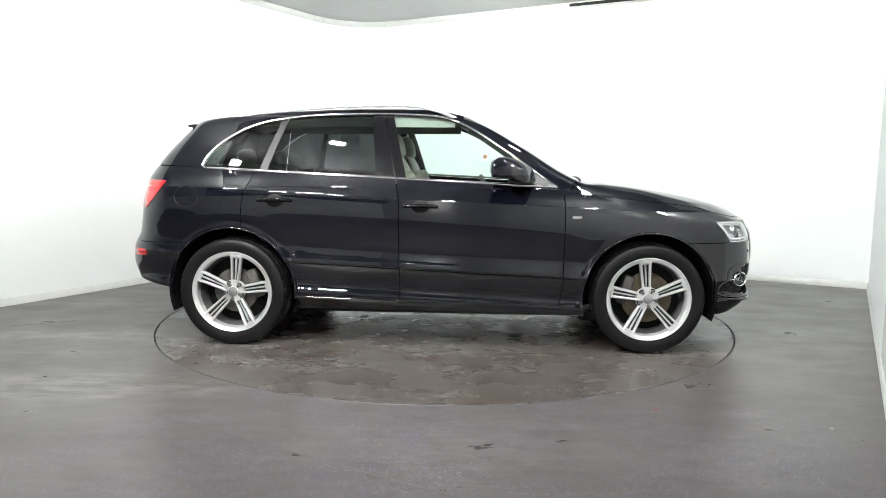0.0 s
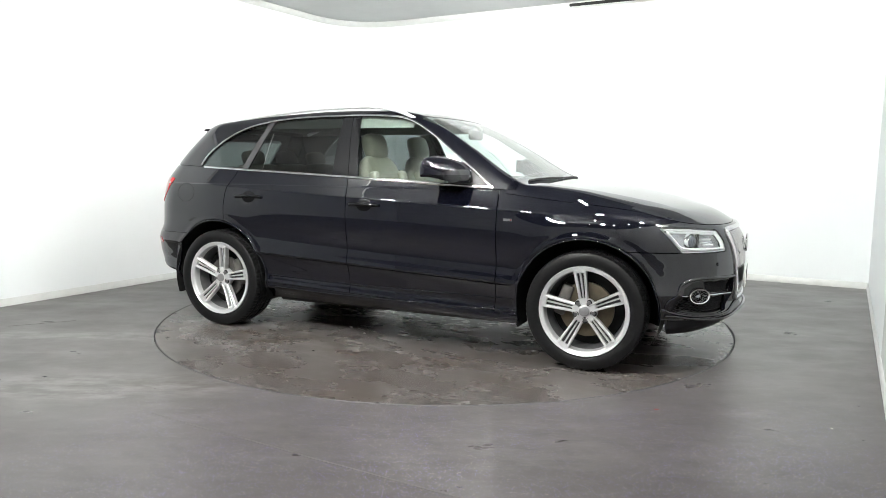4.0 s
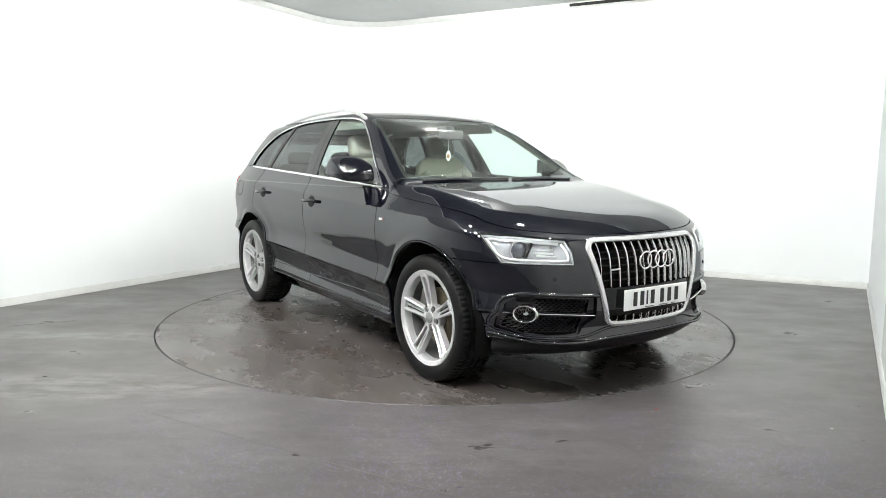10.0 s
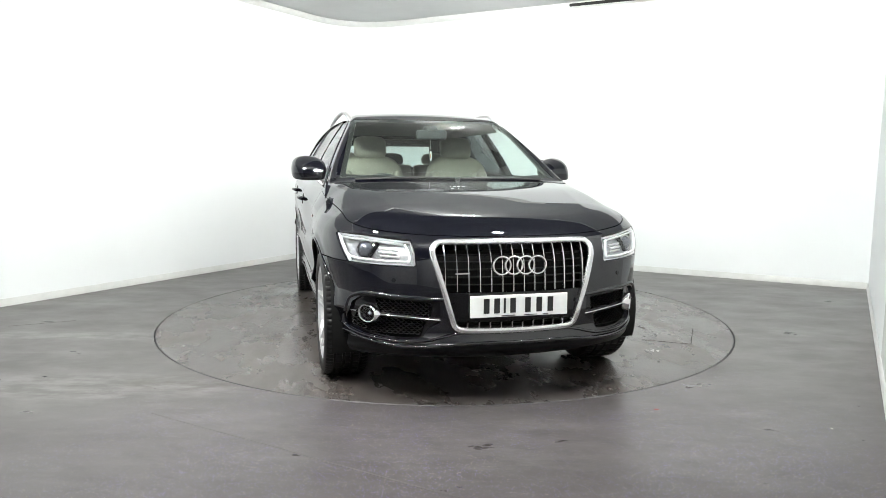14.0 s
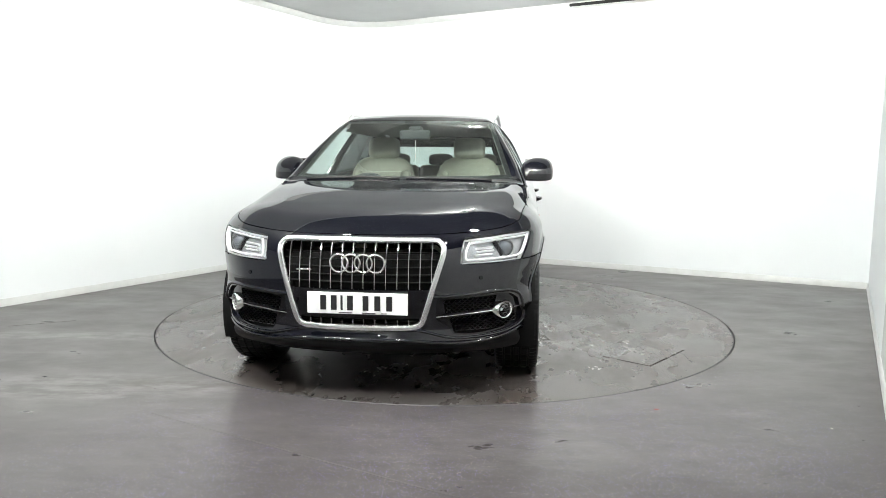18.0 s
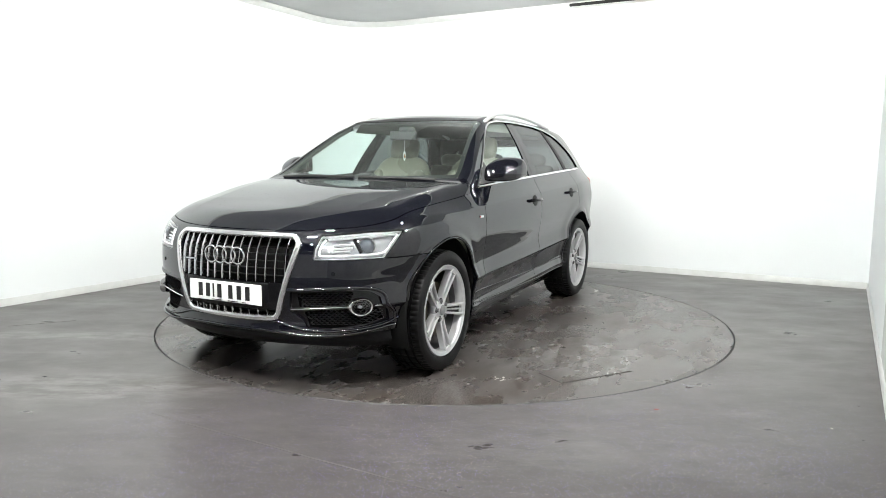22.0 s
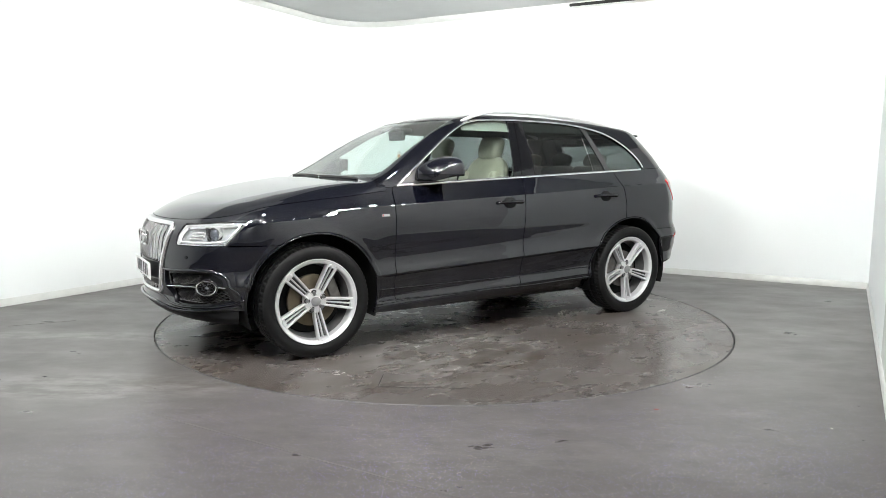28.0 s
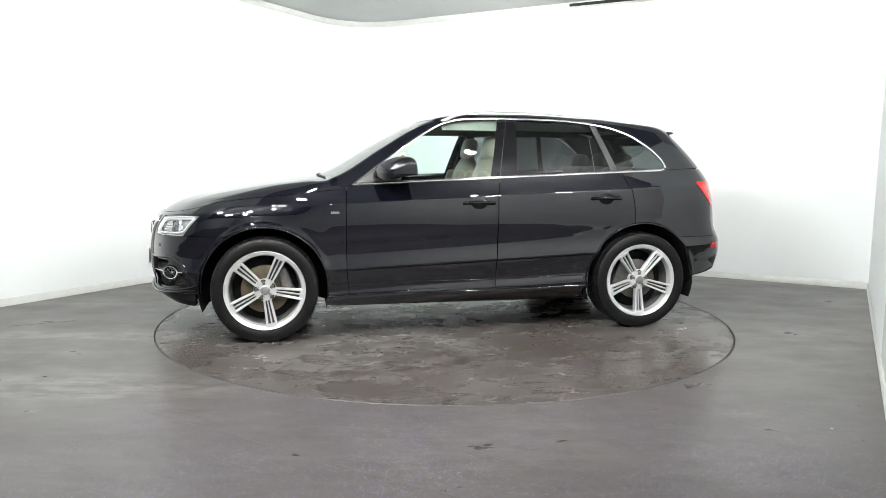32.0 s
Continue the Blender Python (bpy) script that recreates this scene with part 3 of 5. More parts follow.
def lower_grid():
    """The left half of the lower body, front centre round to rear centre."""
    o, d = [], []
    for t in np.linspace(0, 90, 96, endpoint=False):
        o.append((1.25, 0)), d.append((math.cos(radians(t)), math.sin(radians(t))))
    for x in np.arange(1.25, -1.35, -0.016):
        o.append((x, 0)), d.append((0, 1))
    for t in np.linspace(90, 180, 70):
        o.append((-1.35, 0)), d.append((math.cos(radians(t)), math.sin(radians(t))))
    zs = np.concatenate([np.arange(0.19, 0.27, 0.012), np.arange(0.27, 0.36, 0.006), np.arange(0.36, 0.39, 0.0125), np.arange(0.39, 0.42, 0.004), np.arange(0.42, 0.50, 0.0125), np.arange(0.50, 0.62, 0.006), np.arange(0.62, 0.94, 0.0125), np.arange(0.94, 1.08, 0.007), np.arange(1.08, 1.22, 0.0125)])
    o, d = np.array(o), np.array(d)
    nu, nv = len(o), len(zs)
    oo = np.concatenate([np.repeat(o, nv, 0), np.tile(zs, nu)[:, None]], 1)
    dd = np.concatenate([np.repeat(d, nv, 0), np.zeros((nu * nv, 1))], 1)
    return hit_form(oo, dd), grid_faces(nu, nv)


def upper_grid():
    """The left half of bonnet, glass house and roof, in slices across."""
    xs = np.concatenate([np.arange(-2.16, 0.9, 0.018), np.arange(0.9, 2.262, 0.0145)])
    ph = np.radians(np.linspace(2, 90, 150))
    nu, nv = len(xs), len(ph)
    zo = 0.84 - 0.16 * blend(xs, 1.0, 2.2)
    o = np.stack([np.repeat(xs, nv), np.zeros(nu * nv), np.repeat(zo, nv)], 1)
    d = np.stack([np.zeros(nu * nv), np.tile(np.cos(ph), nu), np.tile(np.sin(ph), nu)], 1)
    return hit_form(o, d), grid_faces(nu, nv)[:, ::-1]


def clip_mesh(verts, faces, field):
    """Keep the part where field <= 0; faces are lists of corner numbers."""
    val = field(verts)
    ins = val <= 0
    out, verts, cut = [], list(map(tuple, verts)), {}

    def edge(a, b):
        key = (a, b) if a < b else (b, a)
        if key not in cut:
            t = val[a] / (val[a] - val[b])
            cut[key] = len(verts)
            verts.append(tuple(verts[a][i] + (verts[b][i] - verts[a][i]) * t for i in range(3)))
        return cut[key]
    for f in faces:
        k = [bool(ins[i]) for i in f]
        if all(k):
            out.append(tuple(f))
        elif any(k):
            g = []
            n = len(f)
            for i in range(n):
                a, b = f[i], f[(i + 1) % n]
                if k[i]:
                    g.append(a)
                if k[i] != k[(i + 1) % n]:
                    g.append(edge(a, b))
            if len(g) > 2:
                out.append(tuple(g))
    used = sorted({i for f in out for i in f})
    ren = {o: n for n, o in enumerate(used)}
    return np.array([verts[i] for i in used]).reshape(-1, 3), [tuple(ren[i] for i in f) for f in out]


def polygon(pts, co, r=0.0):
    """Field of a polygon with rounded corners; co picks its two coordinates from the points."""
    P = np.array(pts, float)

    def f(v):
        a, b = co(v)
        q = np.stack([a, b], 1)
        best = np.full(len(q), 1e9)
        sign = np.ones(len(q))
        for i in range(len(P)):
            A, B = P[i], P[i - 1]
            e, w = B - A, q - A
            t = np.clip((w @ e) / (e @ e), 0, 1)
            best = np.minimum(best, ((w - t[:, None] * e) ** 2).sum(1))
            c1, c2 = q[:, 1] >= A[1], q[:, 1] < B[1]
            c3 = e[0] * w[:, 1] > e[1] * w[:, 0]
            sign = np.where((c1 & c2 & c3) | (~c1 & ~c2 & ~c3), -sign, sign)
        return sign * np.sqrt(best) - r
    return f


def XZ(v):
    return v[:, 0], v[:, 2]


def YZ(v):
    return v[:, 1], v[:, 2]


def QZ(v):
    """Along the front corner, half way between across and along."""
    return (v[:, 1] - (v[:, 0] - 2.0)) * 0.70711, v[:, 2]


def no(f, gap=0.0):
    return lambda v: gap - f(v)


def all_of(*fs):
    return lambda v: np.max([f(v) for f in fs], 0)


LOW, UPP = lower_grid(), upper_grid()


def panel_data(base, fields, rim=0.018, lift=0.0):
    """Cut a panel from the form and turn its edges in; gives vertices, faces and normals."""
    verts, faces = base
    # fast first cut
    keep = np.ones(len(verts), bool)
    for f in fields:
        keep &= f(verts) <= 0.06
    sel = faces[keep[faces].any(1)]
    used = np.unique(sel)
    ren = np.zeros(len(verts), int)
    ren[used] = np.arange(len(used))
    v, fl = verts[used], [tuple(q) for q in ren[sel]]
    for f in fields:
        if len(v):
            v, fl = clip_mesh(v, fl, f)
    nor = form_normals(v)
    v = v + nor * lift
    if not rim:
        return v, fl, nor
    seen = {}
    for f in fl:
        for i in range(len(f)):
            a, b = f[i], f[(i + 1) % len(f)]
            seen[(a, b)] = True
    edges = [e for e in seen if (e[1], e[0]) not in seen]
    # leave the centre line open
    edges = [e for e in edges if not (abs(v[e[0]][1]) < 1e-3 and abs(v[e[1]][1]) < 1e-3)]
    vv, nn, ff = [tuple(q) for q in v], [tuple(q) for q in nor], list(fl)
    for a, b in edges:
        t = v[b] - v[a]
        out = np.cross(t, nor[a])
        out /= np.linalg.norm(out) + 1e-12
        k = len(vv)
        for w, s in ((a, 0), (b, 0), (b, rim), (a, rim)):
            vv.append(tuple(v[w] - nor[w] * s))
            nn.append(tuple(out))
        ff.append((k + 1, k, k + 3, k + 2))
    return np.array(vv), ff, np.array(nn)


def flip_side(v, f, n):
    s = np.array((1, -1, 1))
    return v * s, [tuple(reversed(q)) for q in f], n * s


def panel(name, base, fields, mat, parent, label="", rim=0.018, lift=0.0, sides="LR"):
    """The panel on each side named, or both halves as one mesh for sides 'C'."""
    v, f, n = panel_data(base, fields, rim, lift)
    obs = []
    if sides == "C":
        v2, f2, n2 = flip_side(v, f, n)
        k = len(v)
        mid = np.abs(v[:, 1]) < 1e-4          # both halves share the middle line
        ren = np.where(mid, np.arange(k), np.cumsum(~mid) - 1 + k)
        n = n * np.where(mid[:, None], (1, 0, 1), (1, 1, 1))
        me = mesh_from(name, np.concatenate([v, v2[~mid]]), list(f) + [tuple(ren[list(q)]) for q in f2], mat, True, np.concatenate([n, n2[~mid]]))
        return [put(name, me, parent, label)]
    for s in sides:
        w = (v, f, n) if s == "L" else flip_side(v, f, n)
        par = parent[0 if s == "L" else 1] if isinstance(parent, (list, tuple)) else parent
        obs.append(put(name, mesh_from(name, w[0], w[1], mat, True, w[2]), par, label))
    return obs


def on_sides(xz, lift=0.0):
    """Points of the left flank at each (x, z), with normals."""
    xz = np.array(xz, float)
    p = hit_form(np.stack([xz[:, 0], 0 * xz[:, 0], xz[:, 1]], 1), np.tile((0, 1.0, 0), (len(xz), 1)))
    n = form_normals(p)
    return list(zip(p + n * lift, n))


def on_noses(yz, lift=0.0):
    yz = np.array(yz, float)
    p = hit_form(np.stack([0 * yz[:, 0] + 1.25, yz[:, 0], yz[:, 1]], 1), np.tile((1.0, 0, 0), (len(yz), 1)))
    n = form_normals(p)
    return list(zip(p + n * lift, n))


def on_side(x, z, lift=0.0):
    return on_sides([(x, z)], lift)[0]


def on_nose(y, z, lift=0.0):
    return on_noses([(y, z)], lift)[0]


def on_top(x, y, lift=0.0):
    p = hit_form(np.array([(x, y, 0.7)]), np.array([(0, 0, 1.0)]))
    n = form_normals(p)
    return p[0] + n[0] * lift, n[0]


car = thing("car", "dark blue-black five-door car with silver alloy wheels on the turntable", "car")
PIVOT = (0.0118, -0.2002)      # the car stands a little off the turntable's middle
hold = Matrix.Translation((PIVOT[0], PIVOT[1], 0))

GAP = 0.0030
arch_f = lambda v: 0.434 - np.hypot(v[:, 0] - AXLE, v[:, 2] - 0.375)
arch_r = lambda v: 0.434 - np.hypot(v[:, 0] + AXLE, v[:, 2] - 0.375)
shut_z = pchip([0.5, 0.95, 1.16, 1.48, 1.70, 1.84, 2.0, 2.15, 2.3], [1.10, 1.058, 1.034, 1.003, 0.974, 0.938, 0.905, 0.886, 0.88])
bonnet_low = lambda v: shut_z(v[:, 0]) - v[:, 2]
belt_z = lambda x: 1.128 - 0.050 * x
belt = lambda v: v[:, 2] - belt_z(v[:, 0])
a_gap = pchip([0.2, 0.32, 0.55, 0.92, 1.05, 1.2], [0.80, 0.822, 0.840, 0.842, 0.835, 0.79])
b_gap = pchip([0.2, 0.33, 0.98, 1.14, 1.6], [-0.254, -0.254, -0.256, -0.285, -0.40])
c_gap = pchip([0.2, 0.45, 0.60, 0.82, 1.01, 1.16, 1.6], [-0.93, -0.965, -1.09, -1.325, -1.31, -1.255, -1.10])
sill_z = lambda x: 0.335 - 0.030 * x
sill_top = lambda v: sill_z(v[:, 0]) - v[:, 2]
head = polygon([(0.735, 0.884), (0.55, 0.880), (0.30, 0.858), (0.265, 0.80), (0.252, 0.742), (0.62, 0.748)], QZ, 0.006)
grille_out = [(0.0, 0.856), (0.385, 0.852), (0.428, 0.815), (0.418, 0.74), (0.322, 0.425), (0.0, 0.412)]
grille = polygon(grille_out + [(-0.1, 0.412), (-0.1, 0.856)], YZ, 0.004)
VENT_LINE = [(0.400, 0.563), (0.50, 0.567), (0.62, 0.574), (0.72, 0.578), (0.775, 0.568), (0.812, 0.535), (0.830, 0.46), (0.826, 0.398), (0.75, 0.374), (0.65, 0.366), (0.55, 0.364), (0.482, 0.372), (0.455, 0.415), (0.395, 0.455)]
vent = polygon(VENT_LINE, YZ, 0.0)
bumper_line = lambda v: np.minimum(v[:, 0] - 1.60, 0.744 + GAP - v[:, 2])

# front bumper (both halves, one skin)
panel("front_bumper", LOW, [lambda v: 1.60 - v[:, 0], arch_f, lambda v: 0.342 - v[:, 2], lambda v: shut_z(v[:, 0]) * -1 + v[:, 2] + GAP,
      lambda v: np.minimum(1.945 - v[:, 0], v[:, 2] - 0.744 + GAP), no(head, 0.003), no(grille, 0.0), no(vent, 0.0)], M_PAINT, car, sides="C", rim=0.03)
panel("front_valance", LOW, [lambda v: 1.88 - v[:, 0], arch_f, lambda v: 0.250 - v[:, 2], lambda v: v[:, 2] - 0.342 + GAP], M_BLACK, car, "black plastic lower valance", sides="C", rim=0.03, lift=-0.006)
# wings
panel("front_wing", LOW, [lambda v: a_gap(v[:, 2]) + GAP - v[:, 0], lambda v: -v[:, 1], arch_f, bumper_line, lambda v: np.minimum(v[:, 2] - shut_z(v[:, 0]) + GAP, v[:, 0] + 0.20 * v[:, 1] ** 2 - 1.025 + GAP),
      no(head, 0.003), lambda v: v[:, 0] - 1.949, lambda v: 0.30 - v[:, 2], lambda v: np.minimum(v[:, 2] - belt_z(v[:, 0]) + 0.0, 9)], M_PAINT, car)
# bonnet
panel("bonnet", UPP, [bonnet_low, lambda v: v[:, 0] - 2.262, lambda v: 0.925 - (v[:, 0] + 0.20 * v[:, 1] ** 2) * 1.0 + 0.10], M_PAINT, car, sides="C")
# doors
DOORS_F = panel("front_door", LOW, [lambda v: v[:, 0] - a_gap(v[:, 2]) + GAP, lambda v: b_gap(v[:, 2]) + GAP - v[:, 0], sill_top, belt], M_PAINT, car)
DOORS_R = panel("rear_door", LOW, [lambda v: v[:, 0] - b_gap(v[:, 2]) + GAP, lambda v: c_gap(v[:, 2]) + GAP - v[:, 0], arch_r, sill_top, belt], M_PAINT, car)
# sills
panel("sill", LOW, [lambda v: v[:, 0] - 1.02, lambda v: -1.02 - v[:, 0], arch_f, arch_r, lambda v: v[:, 2] - sill_z(v[:, 0]) + GAP, lambda v: 0.245 - v[:, 2]], M_PAINT, car, "dark painted flared sill", rim=0.03)
# rear quarter and bumper
panel("rear_quarter", LOW, [lambda v: v[:, 0] - c_gap(v[:, 2]) + GAP, arch_r, lambda v: 0.26 - v[:, 2], belt, lambda v: -2.10 - v[:, 0],
      lambda v: np.minimum(-1.60 - v[:, 0], 0.70 - v[:, 2])], M_PAINT, car)
panel("rear_bumper", LOW, [lambda v: v[:, 0] + 1.60, arch_r, lambda v: np.clip(0.385 + 0.16 * (-1.84 - v[:, 0]), 0.38, 0.45) - v[:, 2], lambda v: v[:, 2] - 0.70 + GAP], M_PAINT, car, sides="C", rim=0.03)
tail_lamp = polygon([(-1.86, 1.115), (-2.6, 1.12), (-2.6, 0.93), (-2.02, 0.94), (-1.93, 1.03)], XZ, 0.006)
panel("tailgate", LOW, [lambda v: v[:, 0] + 2.10 + GAP, lambda v: 0.70 + GAP - v[:, 2], lambda v: v[:, 2] - 1.13], M_PAINT, car, sides="C")

# ---- glass house ----
above = lambda v: belt_z(v[:, 0]) + GAP - v[:, 2]
dlo = polygon([(0.775, 1.098), (0.485, 1.305), (0.245, 1.462), (0.03, 1.556), (-0.30, 1.582), (-0.60, 1.583), (-0.82, 1.574), (-1.12, 1.541), (-1.32, 1.488), (-1.47, 1.398),
               (-1.575, 1.297), (-1.612, 1.224), (-1.56, 1.206)], XZ, 0.0)
pillar_y = lambda v: v[:, 1] - (0.585 + 0.40 * (1.575 - v[:, 2]))      # inner edge of the windscreen pillars
screen_top = lambda v: v[:, 0] + 0.16 * v[:, 1] ** 2 - 0.215
roof_back = lambda v: -2.04 - v[:, 0]
screen = [lambda v: -screen_top(v), pillar_y, lambda v: v[:, 0] + 0.20 * v[:, 1] ** 2 - 1.03, lambda v: 1.06 - v[:, 2]]
panel("windscreen", UPP, screen + [lambda v: -v[:, 0]], M_WIND, car, sides="C", rim=0.0, lift=-0.002)
clear = lambda v: np.max([pillar_y(v) + 0.030, 0.045 - screen_top(v), v[:, 0] + 0.20 * v[:, 1] ** 2 - 0.965], 0)
panel("screen_border", UPP, screen + [lambda v: -v[:, 0], no(clear)], M_FRIT, car, "black printed windscreen border", sides="C", rim=0.0, lift=-0.006)
inner_dlo = polygon([(0.775, 1.098), (0.485, 1.305), (0.245, 1.462), (0.03, 1.556), (-0.30, 1.582), (-0.60, 1.583), (-0.82, 1.574), (-1.12, 1.541), (-1.32, 1.488), (-1.47, 1.398),
                     (-1.575, 1.297), (-1.612, 1.224), (-1.56, 1.206)], XZ, 0.012)
rear_hole = lambda v: np.max([np.abs(v[:, 1]) - 0.50 - 0.25 * (1.42 - v[:, 2]), v[:, 2] - 1.435, 1.165 - v[:, 2], v[:, 0] + 1.70], 0)
panel("roof", UPP, [no(rear_hole), all_of(screen_top), no(inner_dlo), above, lambda v: -2.2 - v[:, 0], lambda v: v[:, 0] - 0.9], M_PAINT, car, sides="C", rim=0.02)
panel("roof_pillar", UPP, [lambda v: -screen_top(v) + 0.002, lambda v: -pillar_y(v) + 0.002, no(inner_dlo), above, lambda v: v[:, 0] - 0.95], M_PAINT, car, rim=0.02)

# ---- inner shells behind the shut lines ----
panel("inner_body", LOW, [arch_f, arch_r, lambda v: 0.24 - v[:, 2], lambda v: v[:, 2] - belt_z(v[:, 0]) + 0.02, lambda v: v[:, 0] - 1.62, lambda v: -2.2 - v[:, 0], lambda v: np.minimum(-1.60 - v[:, 0], 0.42 - v[:, 2])], M_MATT, car, "black inner shell", rim=0.0, lift=-0.024)
panel("bonnet_liner", UPP, [bonnet_low, lambda v: v[:, 0] - 2.10, lambda v: 0.99 - v[:, 0]], M_MATT, car, sides="C", rim=0.0, lift=-0.03)
panel("headlining", UPP, [lambda v: v[:, 0] - 0.10, lambda v: 1.518 - v[:, 2], lambda v: -2.0 - v[:, 0]], M_HEAD, car, "grey fabric headlining", sides="C", rim=0.0, lift=-0.035)
panel("pillar_trim", UPP, [lambda v: -screen_top(v) + 0.01, lambda v: -pillar_y(v) - 0.030, no(inner_dlo, 0.0), above, lambda v: v[:, 0] - 0.9], M_HEAD, car, rim=0.0, lift=-0.02)

# ---- side windows ----
def line_x(x0, z0, x1, z1):
    return lambda v: v[:, 0] - (x0 + (v[:, 2] - z0) * (x1 - x0) / (z1 - z0))


def back_of(f, gap=0.0):
    return lambda v: f(v) + gap


def fore_of(f, gap=0.0):
    return lambda v: -f(v) + gap


bf, br = line_x(-0.326, 1.564, -0.217, 1.162), line_x(-0.471, 1.568, -0.422, 1.18)
cf, cr_ = line_x(-1.065, 1.541, -1.166, 1.189), line_x(-1.112, 1.526, -1.218, 1.196)
bgap = lambda v: v[:, 0] - b_gap(v[:, 2])
panel("side_glass", UPP, [dlo, fore_of(bf)], M_GLASS, DOORS_F, "clear door glass", rim=0.0, lift=-0.008)
panel("side_glass", UPP, [dlo, back_of(br), fore_of(cf)], M_PRIV, DOORS_R, "dark tinted door glass", rim=0.0, lift=-0.008)
panel("quarter_glass", UPP, [dlo, back_of(cr_)], M_PRIV, car, "dark tinted quarter glass", rim=0.0, lift=-0.008)
for xa, za, xb, zb in ((-1.035, 1.47, -1.03, 1.195), ):
    q = on_sides([(xa + (xb - xa) * k / 12, za + (zb - za) * k / 12) for k in range(13)], -0.004)
    SEALS = [p for p, n in q], [n for p, n in q]
panel("pillar_cover", UPP, [inner_dlo, back_of(bf), fore_of(bgap, 0.002)], M_GLOSS, DOORS_F, "gloss black pillar cover", rim=0.015, lift=-0.003)
panel("pillar_cover", UPP, [inner_dlo, fore_of(br), back_of(bgap, 0.002)], M_GLOSS, DOORS_R, "gloss black pillar cover", rim=0.015, lift=-0.003)
panel("pillar_cover", UPP, [inner_dlo, back_of(cf), fore_of(cr_)], M_BAND, DOORS_R, "grey metal window divider", rim=0.015, lift=-0.002)


def both(name, me_left, parent, label=""):
    """A mesh on the left and its mirror image on the right."""
    out = []
    me_r = me_left.copy()
    bm = bmesh.new()
    bm.from_mesh(me_r)
    for v in bm.verts:
        v.co.y = -v.co.y
    bmesh.ops.reverse_faces(bm, faces=bm.faces)
    bm.to_mesh(me_r)
    bm.free()
    for k, m in enumerate((me_left, me_r)):
        out.append(put(name, m, parent[k] if isinstance(parent, (list, tuple)) else parent, label))
    return out


def bm_mesh(name, bm, mat, smooth=None):
    me = bpy.data.meshes.new(name)
    if smooth is not None:
        for f in bm.faces:
            f.smooth = True
        for e in bm.edges:
            if len(e.link_faces) == 2 and e.calc_face_angle(0) > radians(smooth):
                e.smooth = False
    bm.to_mesh(me)
    bm.free()
    me.materials.append(mat)
    return me


both("glass_bar", tube("glass_bar", SEALS[0], oval(0.0015, 0.0015, 6), M_STEEL, ups=SEALS[1]), DOORS_R, "thin bright glass divider")

# bright moulding round the side windows
top_run = smooth_path([(0.79, 1.094, 0), (0.485, 1.312, 0), (0.245, 1.470, 0), (0.03, 1.563, 0), (-0.30, 1.588, 0), (-0.82, 1.580, 0), (-1.12, 1.547, 0), (-1.32, 1.493, 0),
                       (-1.48, 1.398, 0), (-1.585, 1.297, 0), (-1.620, 1.224, 0)], 90)
low_run = [(x, 1.136 - 0.0455 * x, 0) for x in np.linspace(-1.58, 0.785, 50)]
loop = on_sides([q[:2] for q in top_run], 0.003)
both("window_moulding", tube("window_moulding", [p for p, n in loop], oval(0.008, 0.005, 8), M_CHROME, ups=[n for p, n in loop]), car, "polished window moulding")
loop = on_sides([q[:2] for q in low_run], 0.003)
both("waist_moulding", tube("waist_moulding", [p for p, n in loop], oval(0.009, 0.005, 8), M_CHROME, ups=[n for p, n in loop]), car, "polished waist moulding")
# thin bright arch lips
for ax in (AXLE, -AXLE):
    pts = on_sides([(ax + 0.435 * math.cos(radians(a)), 0.375 + 0.435 * math.sin(radians(a))) for a in np.linspace(-6, 186, 60)], 0.0025)
    pts = [q for q in pts if q[0][2] > 0.3]
    both("arch_lip", tube("arch_lip", [p for p, n in pts], oval(0.006, 0.0055, 8), M_PAINT, ups=[n for p, n in pts]), car)

# ---- roof rails ----
rail = smooth_path([(-1.60, 0.565, 1.500), (-1.50, 0.575, 1.538), (-1.38, 0.59, 1.577), (-1.15, 0.597, 1.605), (-0.85, 0.60, 1.632), (-0.5, 0.602, 1.647), (-0.2, 0.60, 1.645), (-0.04, 0.592, 1.617), (0.06, 0.580, 1.579), (0.16, 0.566, 1.530)], 70)
both("roof_rail", tube("roof_rail", rail, oval(0.017, 0.013, 10, 2.6), M_SATIN), car, "satin silver roof rail")
ab = bmesh.new()
bmesh.ops.create_cone(ab, cap_ends=True, segments=10, radius1=0.012, radius2=0.004, depth=0.06)
bmesh.ops.transform(ab, matrix=pose(-1.62, 0, 1.60, 0, -40), verts=ab.verts)
part("aerial", ab, M_BLACK, car, "short black roof aerial")

# ---- door handles ----
def door_handle(doors, x, z):
    p, n = on_side(x, z)
    ang = math.degrees(math.atan2(n[2], n[1]))
    base = Matrix.Translation(p) @ pose(0, 0, 0, ang)
    # a shallow black bulge stands in for the shade in the finger hollow
    bm = bmesh.new()
    bmesh.ops.create_uvsphere(bm, u_segments=20, v_segments=10, radius=1.0)
    bmesh.ops.scale(bm, vec=(0.060, 0.005, 0.043), verts=bm.verts)
    bmesh.ops.transform(bm, matrix=base, verts=bm.verts)
    both("handle_shade", bm_mesh("handle_shade", bm, M_BLACK, 60), doors, "black bulge for the shade in the handle hollow")
    run = smooth_path([(-0.105, 0.006, 0), (-0.09, 0.022, 0.002), (0, 0.034, 0.003), (0.085, 0.024, 0.002), (0.105, 0.006, 0)], 24)
    me = tube("handle", run, oval(0.017, 0.012, 10, 2.6), M_GLOSS)
    me.transform(base)
    both("handle", me, doors, "dark painted grip handle")


door_handle(DOORS_F, -0.11, 0.965)
door_handle(DOORS_R, -1.09, 0.995)


